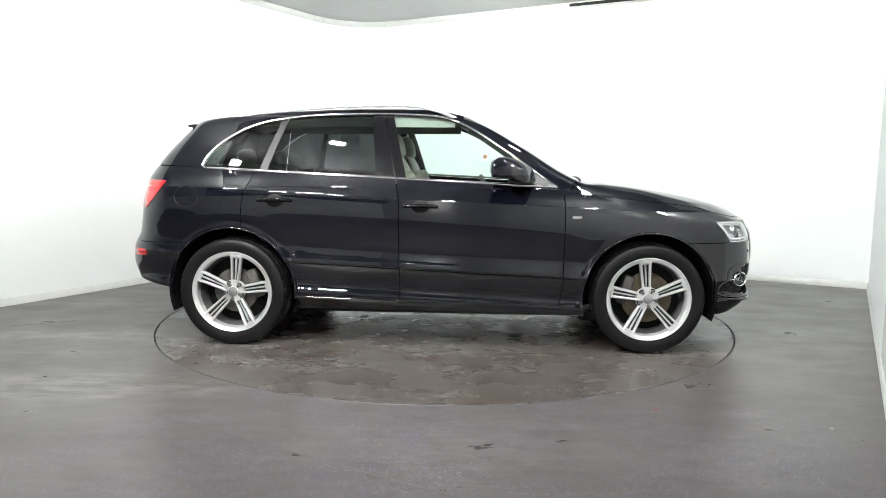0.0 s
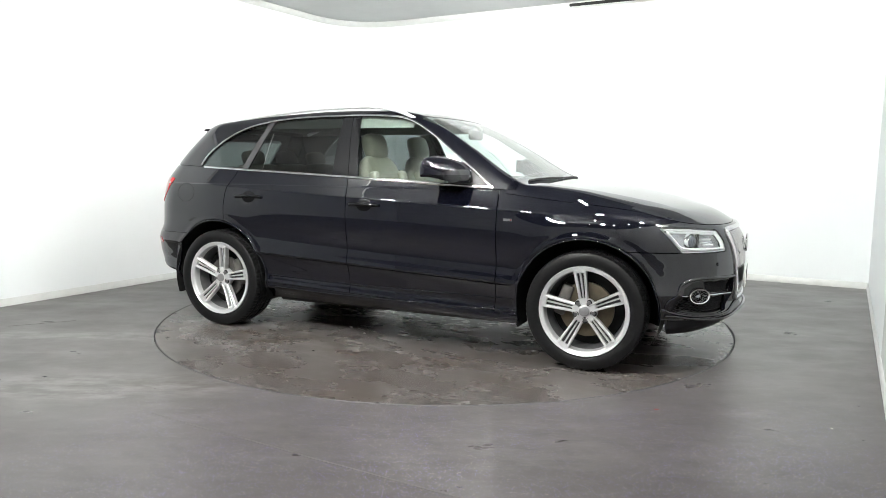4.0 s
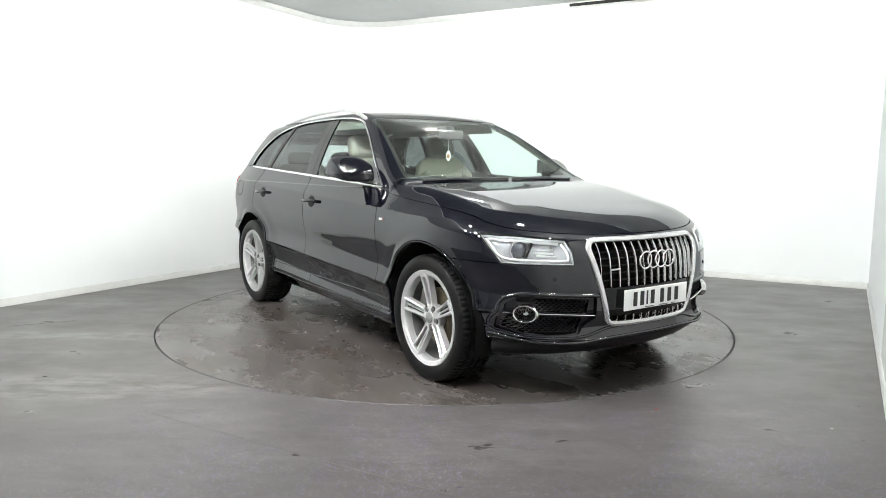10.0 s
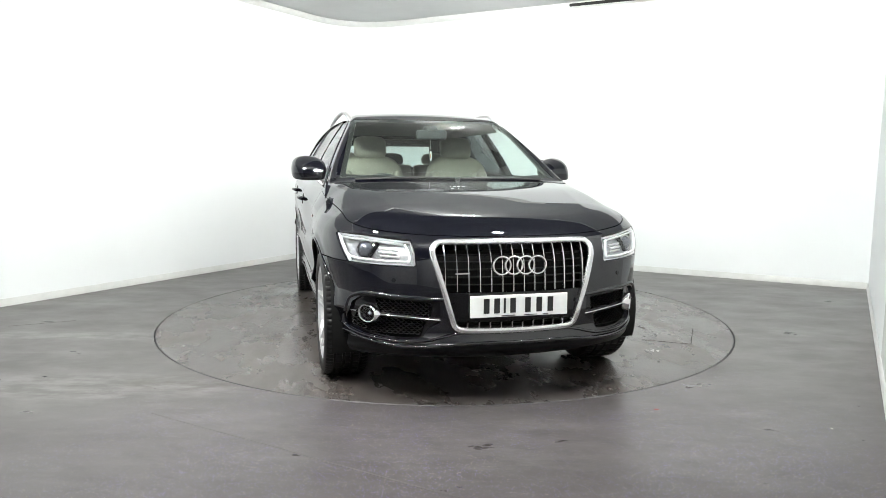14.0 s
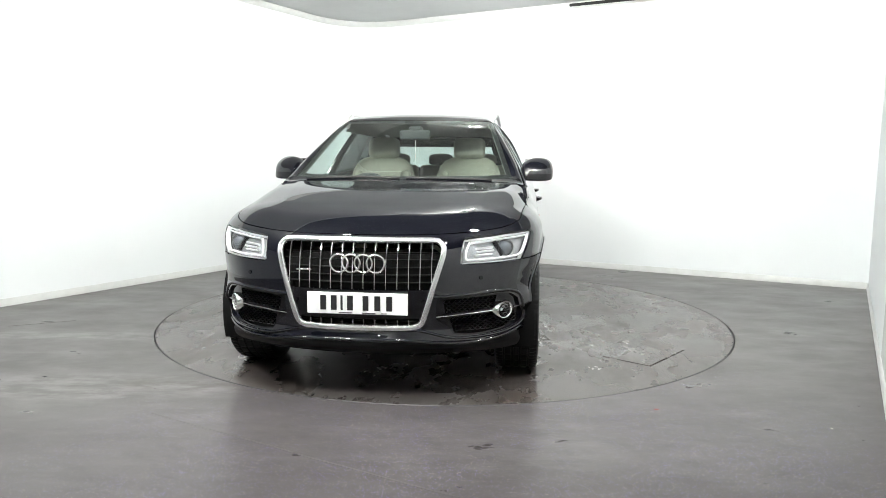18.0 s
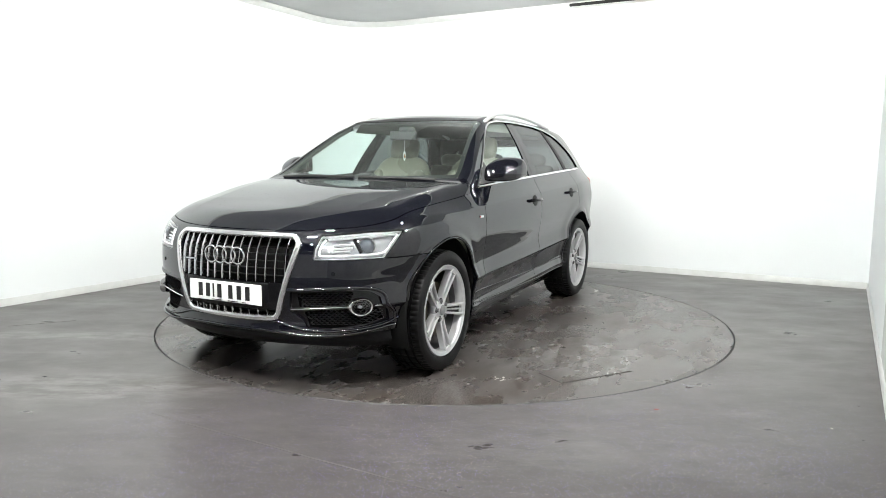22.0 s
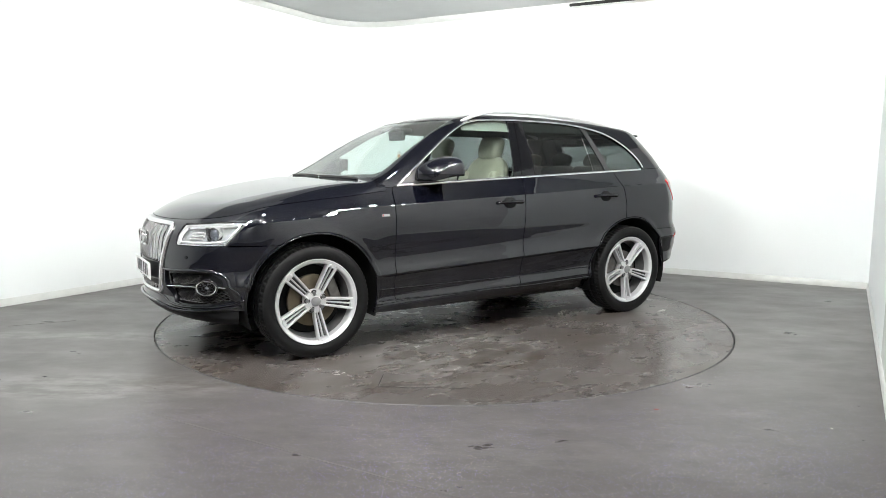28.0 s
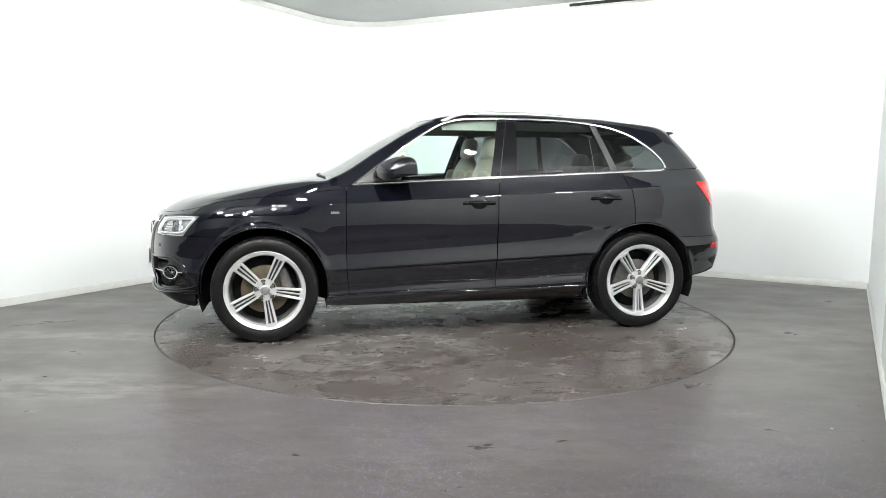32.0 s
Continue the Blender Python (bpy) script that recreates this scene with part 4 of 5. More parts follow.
# ---- door mirrors ----
def mirror_shell(z_keep, mat, name):
    bm = bmesh.new()
    bmesh.ops.create_uvsphere(bm, u_segments=32, v_segments=20, radius=1.0)
    for v in bm.verts:
        x, y, z = v.co
        k = 4.2
        s = (abs(x) ** k + abs(y) ** k + abs(z) ** k) ** (-1 / k)
        x, y, z = x * s, y * s, z * s
        if z > 0:      # the cap falls towards the front and, in a curve, towards the door
            z *= (1 - 0.30 * max(x, 0.0) ** 1.5) * (1 - 0.30 * max(-y, 0.0) ** 1.6) * (1 - 0.12 * max(y, 0.0) ** 2)
        x = x * (0.160 if x > 0 else 0.066) * (1 - 0.15 * z)
        v.co = (0.445 + x - 0.05 * (y - 0.2), 0.930 + y * (0.118 - 0.014 * max(z, 0.0)), 1.214 + max(z, -0.62) * 0.082 - 0.036 * min(max(x / 0.165, 0.0), 1.0) ** 1.6)
    bmesh.ops.bisect_plane(bm, geom=bm.verts[:] + bm.edges[:] + bm.faces[:], plane_co=(0, 0, 1.178), plane_no=(0, 0, 1), clear_inner=z_keep > 0, clear_outer=z_keep < 0)
    return bm_mesh(name, bm, mat, 50)


both("mirror_cap", mirror_shell(1, M_PAINT, "mirror_cap"), car, "dark painted mirror housing")
both("mirror_base", mirror_shell(-1, M_GLOSS, "mirror_base"), car, "black mirror underside")
arm = smooth_path([(0.53, 0.79, 1.128), (0.51, 0.84, 1.150), (0.47, 0.90, 1.166), (0.45, 0.97, 1.172)], 16)
both("mirror_arm", tube("mirror_arm", arm, oval(0.052, 0.016, 12, 2.6), M_GLOSS), car, "black mirror foot")
both("mirror_glass", bm_mesh("mirror_glass", box_bm(0.380, 0.928, 1.228, 0.008, 0.175, 0.11, 0.003, 1), M_MIRROR), car, "silvered mirror glass")
tri = [(0.79, 1.10), (0.54, 1.262), (0.47, 1.118)]
panel("mirror_sail", UPP, [polygon(tri, XZ, 0.004)], M_SAIL, DOORS_F, rim=0.006, lift=0.001)

# ---- front lamps ----
def on_corners(qz, lift=0.0):
    """Points of the front corner at each (q, z), all at once."""
    qz = np.array(qz, float)
    lo, hi = np.zeros(len(qz)), np.full(len(qz), 89.0)
    o = np.stack([np.full(len(qz), 1.25), np.zeros(len(qz)), qz[:, 1]], 1)
    for _ in range(18):
        mid = np.radians(0.5 * (lo + hi))
        p = hit_form(o, np.stack([np.cos(mid), np.sin(mid), 0 * mid], 1))
        less = QZ(p)[0] < qz[:, 0]
        lo, hi = np.where(less, 0.5 * (lo + hi), lo), np.where(less, hi, 0.5 * (lo + hi))
    n = form_normals(p)
    return list(zip(p + n * lift, n))


def on_corner(q, z, lift=0.0):
    return on_corners([(q, z)], lift)[0]


def corner_tube(name, qz, lift, sec, mat, parent, n=30, closed=False, label="", straight=False):
    pts = on_corners([(q, z) for q, z, _ in (smooth_path([(a, b, 0) for a, b in qz], n, closed) if not straight else
           [tuple(Vector((*qz[i], 0)).lerp(Vector((*qz[(i + 1) % len(qz)], 0)), j / 8)) for i in range(len(qz) if closed else len(qz) - 1) for j in range(8)] + ([] if closed else [(*qz[-1], 0)]))], lift)
    return both(name, tube(name, [p for p, _ in pts], sec, mat, closed, ups=[m for _, m in pts]), parent, label)


LAMPS = panel("headlight", LOW, [head], M_LAMP_IN, car, "clear-lensed headlight with a bright light strip", rim=0.0, lift=-0.040)
panel("lens", LOW, [head], M_LENS, LAMPS, "clear plastic lens", rim=0.0, lift=-0.001)
corner_tube("lamp_edge", [(0.735, 0.886), (0.55, 0.882), (0.30, 0.860), (0.262, 0.80), (0.248, 0.740), (0.62, 0.746)], -0.018, oval(0.003, 0.012, 8), M_SATIN, LAMPS, closed=True, straight=True)
corner_tube("light_strip", [(0.705, 0.868), (0.67, 0.825), (0.635, 0.784), (0.59, 0.768), (0.45, 0.761), (0.30, 0.758), (0.278, 0.768), (0.288, 0.805), (0.318, 0.845)], -0.010, oval(0.0062, 0.009, 8), M_DRL, LAMPS, 48, label="white light strip")
corner_tube("upper_strip", [(0.70, 0.872), (0.52, 0.866), (0.33, 0.850)], -0.020, oval(0.0055, 0.012, 8), M_DRL, LAMPS, 20)
for q, z, r, mat, nm in ((0.530, 0.816, 0.041, M_LENS_DARK, "projector"), ):
    p, n = on_corner(q, z, -0.035)
    fwd = Vector((0.93, 0.37, 0)).normalized()
    rot = Vector((0, 1, 0)).rotation_difference(fwd).to_matrix().to_4x4()
    me = lathe_mesh(nm, [(0.0, 0.026), (r * 0.5, 0.022), (r * 0.85, 0.010), (r, 0.0), (r, -0.02)], mat, 28, 60)
    me.transform(Matrix.Translation(p) @ rot)
    both(nm, me, LAMPS, "dark glass projector lens")
    me = lathe_mesh("projector_ring", [(r + 0.001, -0.02), (r + 0.002, 0.004), (r + 0.008, 0.006), (r + 0.010, -0.02)], M_CHROME, 28, 60)
    me.transform(Matrix.Translation(p) @ rot)
    both("projector_ring", me, LAMPS)
for k, (q, z) in enumerate(((0.40, 0.826), (0.40, 0.806), (0.385, 0.786))):
    p0, n0 = on_corner(q - 0.05, z - 0.002, -0.038)
    p1, n1 = on_corner(q + 0.05, z + 0.003, -0.038)
    both("reflector_rib", tube("reflector_rib", [tuple(p0), tuple((p0 + p1) / 2), tuple(p1)], oval(0.006, 0.012, 8), M_SATIN, ups=[n0, n0, n1]), LAMPS)
p0, n0 = on_corner(0.50, 0.775, -0.03)
p1, n1 = on_corner(0.465, 0.86, -0.03)
both("lamp_divider", tube("lamp_divider", [tuple(p0), tuple((p0 + p1) / 2), tuple(p1)], oval(0.012, 0.014, 8), M_BLACK, ups=[n0, n0, n1]), LAMPS)

# ---- grille ----
grille_ob = panel("grille", LOW, [grille, lambda v: 1.0 - v[:, 0]], M_MATT, car, "black grille with polished frame and upright bars", rim=0.0, lift=-0.075, sides="C")[0]
ring = [(0.0, 0.858), (0.20, 0.858), (0.37, 0.856), (0.405, 0.848), (0.428, 0.822), (0.428, 0.785), (0.415, 0.735), (0.375, 0.60), (0.335, 0.465), (0.322, 0.435), (0.30, 0.418), (0.25, 0.412), (0.12, 0.410)]
ring = ring + [(-y, z) for y, z in reversed(ring[1:])]
pts = on_noses([q[:2] for q in smooth_path([(y, z, 0) for y, z in ring], 140, True)], 0.002)
put("grille_frame", tube("grille_frame", [p for p, _ in pts], oval(0.0155, 0.012, 12, 3), M_FRAME, True, ups=[n for _, n in pts]), grille_ob, "polished grille frame")
half_at = pchip([0.41, 0.44, 0.735, 0.79, 0.83, 0.86], [0.30, 0.325, 0.41, 0.422, 0.415, 0.38])
for i in range(7):
    for s in (1, -1):
        y = s * (0.0285 + 0.0575 * i)
        for z0, z1 in ((0.612, 0.845), (0.424, 0.454)):
            if abs(y) > half_at(z0) + 0.02 and z0 < 0.5:
                continue
            zz = np.linspace(z0, z1, 9 if z0 > 0.5 else 3)
            zz = [z for z in zz if abs(y) < half_at(z) - 0.006]
            if len(zz) < 2:
                continue
            q = on_noses([(y, z) for z in zz], -0.012)
            put("grille_bar", tube("grille_bar", [p for p, _ in q], [(-0.004, -0.018), (-0.004, 0.006), (-0.0018, 0.010), (0.0018, 0.010), (0.004, 0.006), (0.004, -0.018)], M_CHROME, ups=[n for _, n in q], sharp=30), grille_ob)
for z in (0.645, 0.685, 0.725, 0.765, 0.805, 0.44):
    w = float(half_at(z)) - 0.01
    q = on_noses([(y, z) for y in np.linspace(-w, w, 15)], -0.03)
    put("cross_bar", tube("cross_bar", [p for p, _ in q], oval(0.004, 0.012, 8), M_MATT, ups=[n for _, n in q]), grille_ob)
panel("plate_carrier", LOW, [grille, lambda v: 1.0 - v[:, 0], lambda v: v[:, 2] - 0.608, lambda v: 0.458 - v[:, 2]], M_GLOSS, grille_ob, "gloss black plate carrier", rim=0.03, lift=-0.006, sides="C")
p, n = on_nose(0, 0.745, 0.0)
for i in range(4):
    c = [(p[0] + 0.012, -0.0945 + 0.063 * i + 0.0455 * math.cos(a), 0.745 + 0.0455 * math.sin(a)) for a in np.linspace(0, 2 * math.pi, 36, endpoint=False)]
    put("emblem_ring", tube("emblem_ring", c, oval(0.0062, 0.006, 8), M_CHROME, True, ups=[(1, 0, 0)] * 36), grille_ob)
p, n = on_nose(-0.29, 0.705, 0.0)
part("grille_badge", box_bm(p[0] + 0.002, -0.29, 0.705, 0.006, 0.075, 0.010, 0.002, 1), M_CHROME, grille_ob)
# number plate: plain white with dark bars
plate = put("number_plate", bm_mesh("number_plate", box_bm(2.282, 0, 0.541, 0.006, 0.522, 0.112, 0.0025, 1), M_PLATE), grille_ob, "white number plate with dark bars")
for i, y in enumerate((-0.176, -0.121, -0.080, -0.036, 0.044, 0.105, 0.166)):
    w = 0.011 if i == 2 else 0.030
    part("plate_bar", box_bm(2.2865, y, 0.543, 0.002, w, 0.076), M_INK, plate)
for y in (-0.06, 0.06, 0.14):
    part("plate_mark", box_bm(2.2865, y, 0.492, 0.0015, 0.07 if y < 0.1 else 0.03, 0.004), M_INK, plate)

# ---- lower vents and fog lamps ----
def honeycomb(name, poly, lift, size, mat, parent):
    test = polygon(poly, lambda v: (v[:, 0], v[:, 1]), -0.008)
    rc = [(r, c) for r in range(26) for c in range(40)]
    cen = np.array([(0.38 + c * size * 1.55 + (r % 2) * size * 0.775, 0.36 + r * size * 0.62) for r, c in rc])
    cen = cen[test(cen) <= 0]
    hexa = np.array([(s * size * 0.92 * math.cos(radians(60 * a)), s * size * 0.57 * math.sin(radians(60 * a))) for s in (1.0, 0.74) for a in range(6)])
    yz = (cen[:, None, :] + hexa[None]).reshape(-1, 2)
    verts = hit_form(np.concatenate([np.full((len(yz), 1), 1.25), yz], 1), np.tile((1.0, 0, 0), (len(yz), 1)))
    verts[:, 0] += np.tile([lift] * 6 + [lift - 0.012] * 6, len(cen))
    faces = [(k + a, k + (a + 1) % 6, k + 6 + (a + 1) % 6, k + 6 + a) for k in range(0, len(verts), 12) for a in range(6)]
    return both(name, mesh_from(name, verts, faces, mat), parent, "black honeycomb mesh")


VENTS = panel("air_vent", LOW, [polygon(VENT_LINE, YZ, 0.010), lambda v: 1.0 - v[:, 0]], M_MATT, car, "black vent with honeycomb mesh", rim=0.0, lift=-0.042)
mesh_up = [(0.435, 0.552), (0.60, 0.562), (0.715, 0.566), (0.690, 0.500), (0.56, 0.486), (0.445, 0.476)]
mesh_low = [(0.462, 0.455), (0.56, 0.462), (0.68, 0.470), (0.800, 0.470), (0.812, 0.410), (0.74, 0.384), (0.65, 0.376), (0.55, 0.374), (0.490, 0.380)]
# gloss black bezel with the two mesh openings in it
panel("vent_bezel", LOW, [polygon(VENT_LINE, YZ, 0.006), lambda v: 1.0 - v[:, 0], no(polygon(mesh_up, YZ)), no(polygon(mesh_low, YZ))], M_GLOSS, VENTS, "gloss black bezel", rim=0.022, lift=-0.016)
honeycomb("mesh_insert", mesh_up, -0.024, 0.017, M_MESH, VENTS)
honeycomb("mesh_insert", mesh_low, -0.024, 0.017, M_MESH, VENTS)


def nose_tube(name, yz, lift, sec, mat, parent, n=30, label=""):
    pts = on_noses([q[:2] for q in smooth_path([(a, b, 0) for a, b in yz], n)], lift)
    return both(name, tube(name, [p for p, _ in pts], sec, mat, ups=[m for _, m in pts]), parent, label)


nose_tube("vent_strip", [(0.392, 0.464), (0.45, 0.468), (0.54, 0.476), (0.62, 0.481), (0.69, 0.484)], -0.008, oval(0.0042, 0.006, 8), M_CHROME, VENTS, 20, "silver strip")
nose_tube("vent_strip", [(0.795, 0.486), (0.825, 0.484)], -0.010, oval(0.003, 0.005, 8), M_CHROME, VENTS, 8, "silver strip")
# rolled edge round the vent: ledge over it, corner, and the lip below that runs under the grille
nose_tube("vent_ledge", [(0.385, 0.572), (0.50, 0.577), (0.62, 0.584), (0.72, 0.590), (0.784, 0.580), (0.826, 0.545), (0.845, 0.46), (0.842, 0.398)], 0.0, oval(0.010, 0.008, 8), M_PAINT, car, 60, "rolled painted edge")
p, n = on_nose(0.742, 0.484, 0.0)
axis = Vector((0.56, 0.83, 0)).normalized()
rot = Vector((0, 1, 0)).rotation_difference(axis).to_matrix().to_4x4()
fm = Matrix.Translation(Vector(p) - axis * 0.006) @ rot @ Matrix.Diagonal((1.30, 1, 0.94, 1))
me = lathe_mesh("fog_lamp", [(0.0, -0.035), (0.02, -0.034), (0.036, -0.018), (0.043, 0.0)], M_GLOSS, 32, 60)
me.transform(fm)
FOG = both("fog_lamp", me, car, "oval fog lamp with a polished ring")
me = lathe_mesh("fog_ring", [(0.042, -0.02), (0.042, 0.008), (0.044, 0.012), (0.048, 0.013), (0.054, 0.004), (0.055, -0.02)], M_CHROME, 40, 60)
me.transform(fm)
both("fog_ring", me, FOG, "polished ring")
me = lathe_mesh("fog_lens", [(0.0, 0.006), (0.02, 0.005), (0.042, 0.002)], M_LENS, 32, 60)
me.transform(fm)
both("fog_lens", me, FOG, "clear lens")
me = lathe_mesh("fog_bulb", [(0.0, -0.008), (0.010, -0.010), (0.013, -0.03)], M_LAMP_IN, 20, 60)
me.transform(fm)
both("fog_bulb", me, FOG)

# two rolled lips: one under the grille and the vents, one along the lower edge
for name, lip, r, lift in (("vent_lip", [(0.0, 0.400), (0.14, 0.400), (0.28, 0.398), (0.345, 0.388), (0.42, 0.368), (0.48, 0.357), (0.56, 0.354), (0.66, 0.357), (0.75, 0.364), (0.815, 0.382), (0.842, 0.402)], 0.008, 0.0),
                           ("splitter", [(0.0, 0.350), (0.14, 0.350), (0.28, 0.346), (0.37, 0.339), (0.48, 0.331), (0.57, 0.331), (0.67, 0.337), (0.75, 0.348), (0.815, 0.366)], 0.008, 0.004)):
    z1 = lip[-1][1]
    run = on_noses([q[:2] for q in smooth_path([(a, b, 0) for a, b in lip], 60)], lift)
    run += on_sides([(x, z1 + (1.92 - x) * 0.05) for x in np.linspace(run[-1][0][0] - 0.03, 1.865, 6)], lift)
    pts = [(p * (1, -1, 1), n * (1, -1, 1)) for p, n in reversed(run[1:])] + run
    put(name, tube(name, [p for p, _ in pts], oval(r, 0.009, 10), M_PAINT, ups=[n for _, n in pts]), car, "rolled painted lower lip")
for y in (0.335, -0.335, 0.62, -0.62):
    p, n = on_nose(y, 0.545 if abs(y) < 0.4 else 0.665, 0.001)
    bm = bmesh.new()
    bmesh.ops.create_cone(bm, cap_ends=True, segments=16, radius1=0.011, radius2=0.010, depth=0.006)
    bmesh.ops.transform(bm, matrix=Matrix.Translation(p) @ Vector(n).to_track_quat("Z", "Y").to_matrix().to_4x4(), verts=bm.verts)
    part("parking_sensor", bm, M_GLOSS, car)

# ---- tail ----
panel("tail_light", LOW, [tail_lamp, lambda v: v[:, 0] + 1.80], M_RED, car, "red tail light", rim=0.012, lift=0.004)
panel("rear_reflector", LOW, [polygon([(-2.02, 0.645), (-2.6, 0.645), (-2.6, 0.605), (-2.02, 0.605)], XZ, 0.003), lambda v: 0.45 - v[:, 1]], M_RED, car, "red bumper reflector", rim=0.006, lift=0.003)
ys = np.linspace(-0.56, 0.56, 25)
tip = hit_form(np.stack([0 * ys - 1.2, ys, 0 * ys + 1.485], 1), np.tile((-1.0, 0, 0), (25, 1)))
blade = [(q[0] + 0.035, q[1], on_top(q[0] + 0.06, q[1])[0][2] - 0.010 - 0.012 * (abs(q[1]) / 0.56) ** 4) for q in tip]
put("spoiler", tube("spoiler", blade, [(-0.062, -0.008), (-0.060, 0.002), (-0.02, 0.008), (0.05, 0.010), (0.14, 0.000), (0.14, -0.030), (0.02, -0.026)], M_PAINT, sharp=40), car, "dark painted roof spoiler")
panel("rear_window", UPP, [rear_hole], M_REARGLASS, car, "tinted rear window", sides="C", rim=0.0, lift=-0.004)
me = tube("fuel_flap", [tuple(on_side(-1.70 + 0.085 * math.cos(a), 1.015 + 0.07 * math.sin(a), 0.0005)[0]) for a in np.linspace(0, 2 * math.pi, 40, endpoint=False)], oval(0.0018, 0.0012, 6), M_INK, True,
          ups=[on_side(-1.70, 1.015)[1]] * 40)
bm = bmesh.new()
bm.from_mesh(me)
for v in bm.verts:
    v.co.y = -v.co.y
bmesh.ops.reverse_faces(bm, faces=bm.faces)
part("fuel_flap", bm, M_INK, car, "round fuel flap edge")

# wing badges
p, n = on_side(0.915, 0.905, 0.002)
bm = box_bm(0.918, 0, 0.905, 0.058, 0.003, 0.017, 0.001, 1)
bmesh.ops.translate(bm, vec=(0, p[1], 0), verts=bm.verts)
both("wing_badge", bm_mesh("wing_badge", bm, M_CHROME), car, "small silver badge")
bm = box_bm(0.940, p[1] + 0.0015, 0.905, 0.005, 0.003, 0.012)
both("badge_mark", bm_mesh("badge_mark", bm, M_RED), car)

# sill strip catching the light
for sz, r in ((0.402, 0.0035), (0.322, 0.005)):
    q = on_sides([(x, sz + 0.03 * max(0.0, -x - 0.4)) for x in np.linspace(-0.95, 0.95, 40)], 0.001)
    both("sill_strip", tube("sill_strip", [p for p, _ in q], oval(r, 0.004, 8), M_PAINT, ups=[n for _, n in q]), car)

# ================= wheels =================
def tyre_mesh():
    half = [(0.262, 0.104), (0.2775, 0.108), (0.284, 0.120), (0.302, 0.128), (0.325, 0.1285), (0.345, 0.125), (0.357, 0.118), (0.363, 0.109), (0.3665, 0.098), (0.3675, 0.085), (0.3680, 0.078), (0.3605, 0.076),
            (0.3605, 0.066), (0.3685, 0.064), (0.3690, 0.030), (0.3605, 0.028), (0.3605, 0.016), (0.3692, 0.014)]
    prof = half + [(r, -y) for r, y in reversed(half)]
    seg, n = 216, len(half) * 2
    verts, faces = [], []
    for i in range(seg):
        a = 2 * math.pi * i / seg
        for k, (r, y) in enumerate(prof):
            kk = min(k, n - 1 - k)
            if i % 3 == 0 and 7 <= kk <= 10:
                r -= 0.006
            if i % 3 == 1 and kk in (13, 14, 17):
                r -= 0.004 if i % 2 else 0.0
            verts.append((r * math.cos(a), y, r * math.sin(a)))
    for i in range(seg):
        j = (i + 1) % seg
        faces += [(i * n + k, i * n + k + 1, j * n + k + 1, j * n + k) for k in range(n - 1)]
    bm = bmesh.new()
    vs = [bm.verts.new(v) for v in verts]
    for f in faces:
        bm.faces.new([vs[i] for i in f])
    bmesh.ops.recalc_face_normals(bm, faces=bm.faces)
    return bm_mesh("tyre", bm, M_TYRE, 24)


ME_TYRE = tyre_mesh()
ME_RIM = lathe_mesh("rim", [(0.270, 0.088), (0.277, 0.106), (0.2785, 0.114), (0.2770, 0.1185), (0.2725, 0.1195), (0.2690, 0.1165), (0.2665, 0.1150), (0.256, 0.1145), (0.250, 0.1105), (0.247, 0.100), (0.2455, 0.082), (0.243, 0.060)], M_ALLOY, 72, 50)
ME_BARREL = lathe_mesh("barrel", [(0.243, 0.060), (0.234, 0.02), (0.226, -0.04), (0.232, -0.115), (0.262, -0.118)], M_ALLOY_IN, 60, 50)
ME_HUB = lathe_mesh("hub", [(0.0, 0.096), (0.031, 0.096), (0.034, 0.089), (0.056, 0.0878), (0.073, 0.0865), (0.079, 0.076), (0.078, 0.05), (0.068, 0.02)], M_ALLOY, 48, 40)
ME_CAP = lathe_mesh("centre_cap", [(0.0, 0.104), (0.026, 0.103), (0.031, 0.100), (0.032, 0.095)], plain("cap_grey", (0.30, 0.30, 0.31), 0.3, 0.6), 32, 40)
ME_BOLT = lathe_mesh("bolt", [(0.0, 0.010), (0.0100, 0.0098), (0.012, 0.008), (0.0125, 0.0)], M_STEEL, 12, 40)
# black ring on the hub face paints in the shade of a bolt hole
ME_BOLTHOLE = lathe_mesh("bolt_hole_shade", [(0.0126, 0.0005), (0.0185, 0.0022), (0.0205, -0.002)], M_INK, 16, 60)
ME_DISC = lathe_mesh("brake_disc", [(0.075, 0.030), (0.085, 0.032), (0.165, 0.032), (0.168, 0.030), (0.168, 0.006), (0.10, 0.006)], M_DISCMET, 48, 40)
ME_DISC_R = lathe_mesh("brake_disc", [(0.07, 0.028), (0.08, 0.030), (0.150, 0.030), (0.153, 0.028), (0.153, 0.008), (0.10, 0.008)], M_CALIPER, 48, 40)
ME_BACK = lathe_mesh("dust_shield", [(0.0, -0.005), (0.10, -0.006), (0.222, -0.020), (0.226, -0.03)], M_MATT, 40, 60)


# darker than the alloy: slot shade between the bars, put into the colour
M_WEB_SHADE = plain("spoke_groove_shade", (0.035, 0.035, 0.037), 0.5, 0.3)


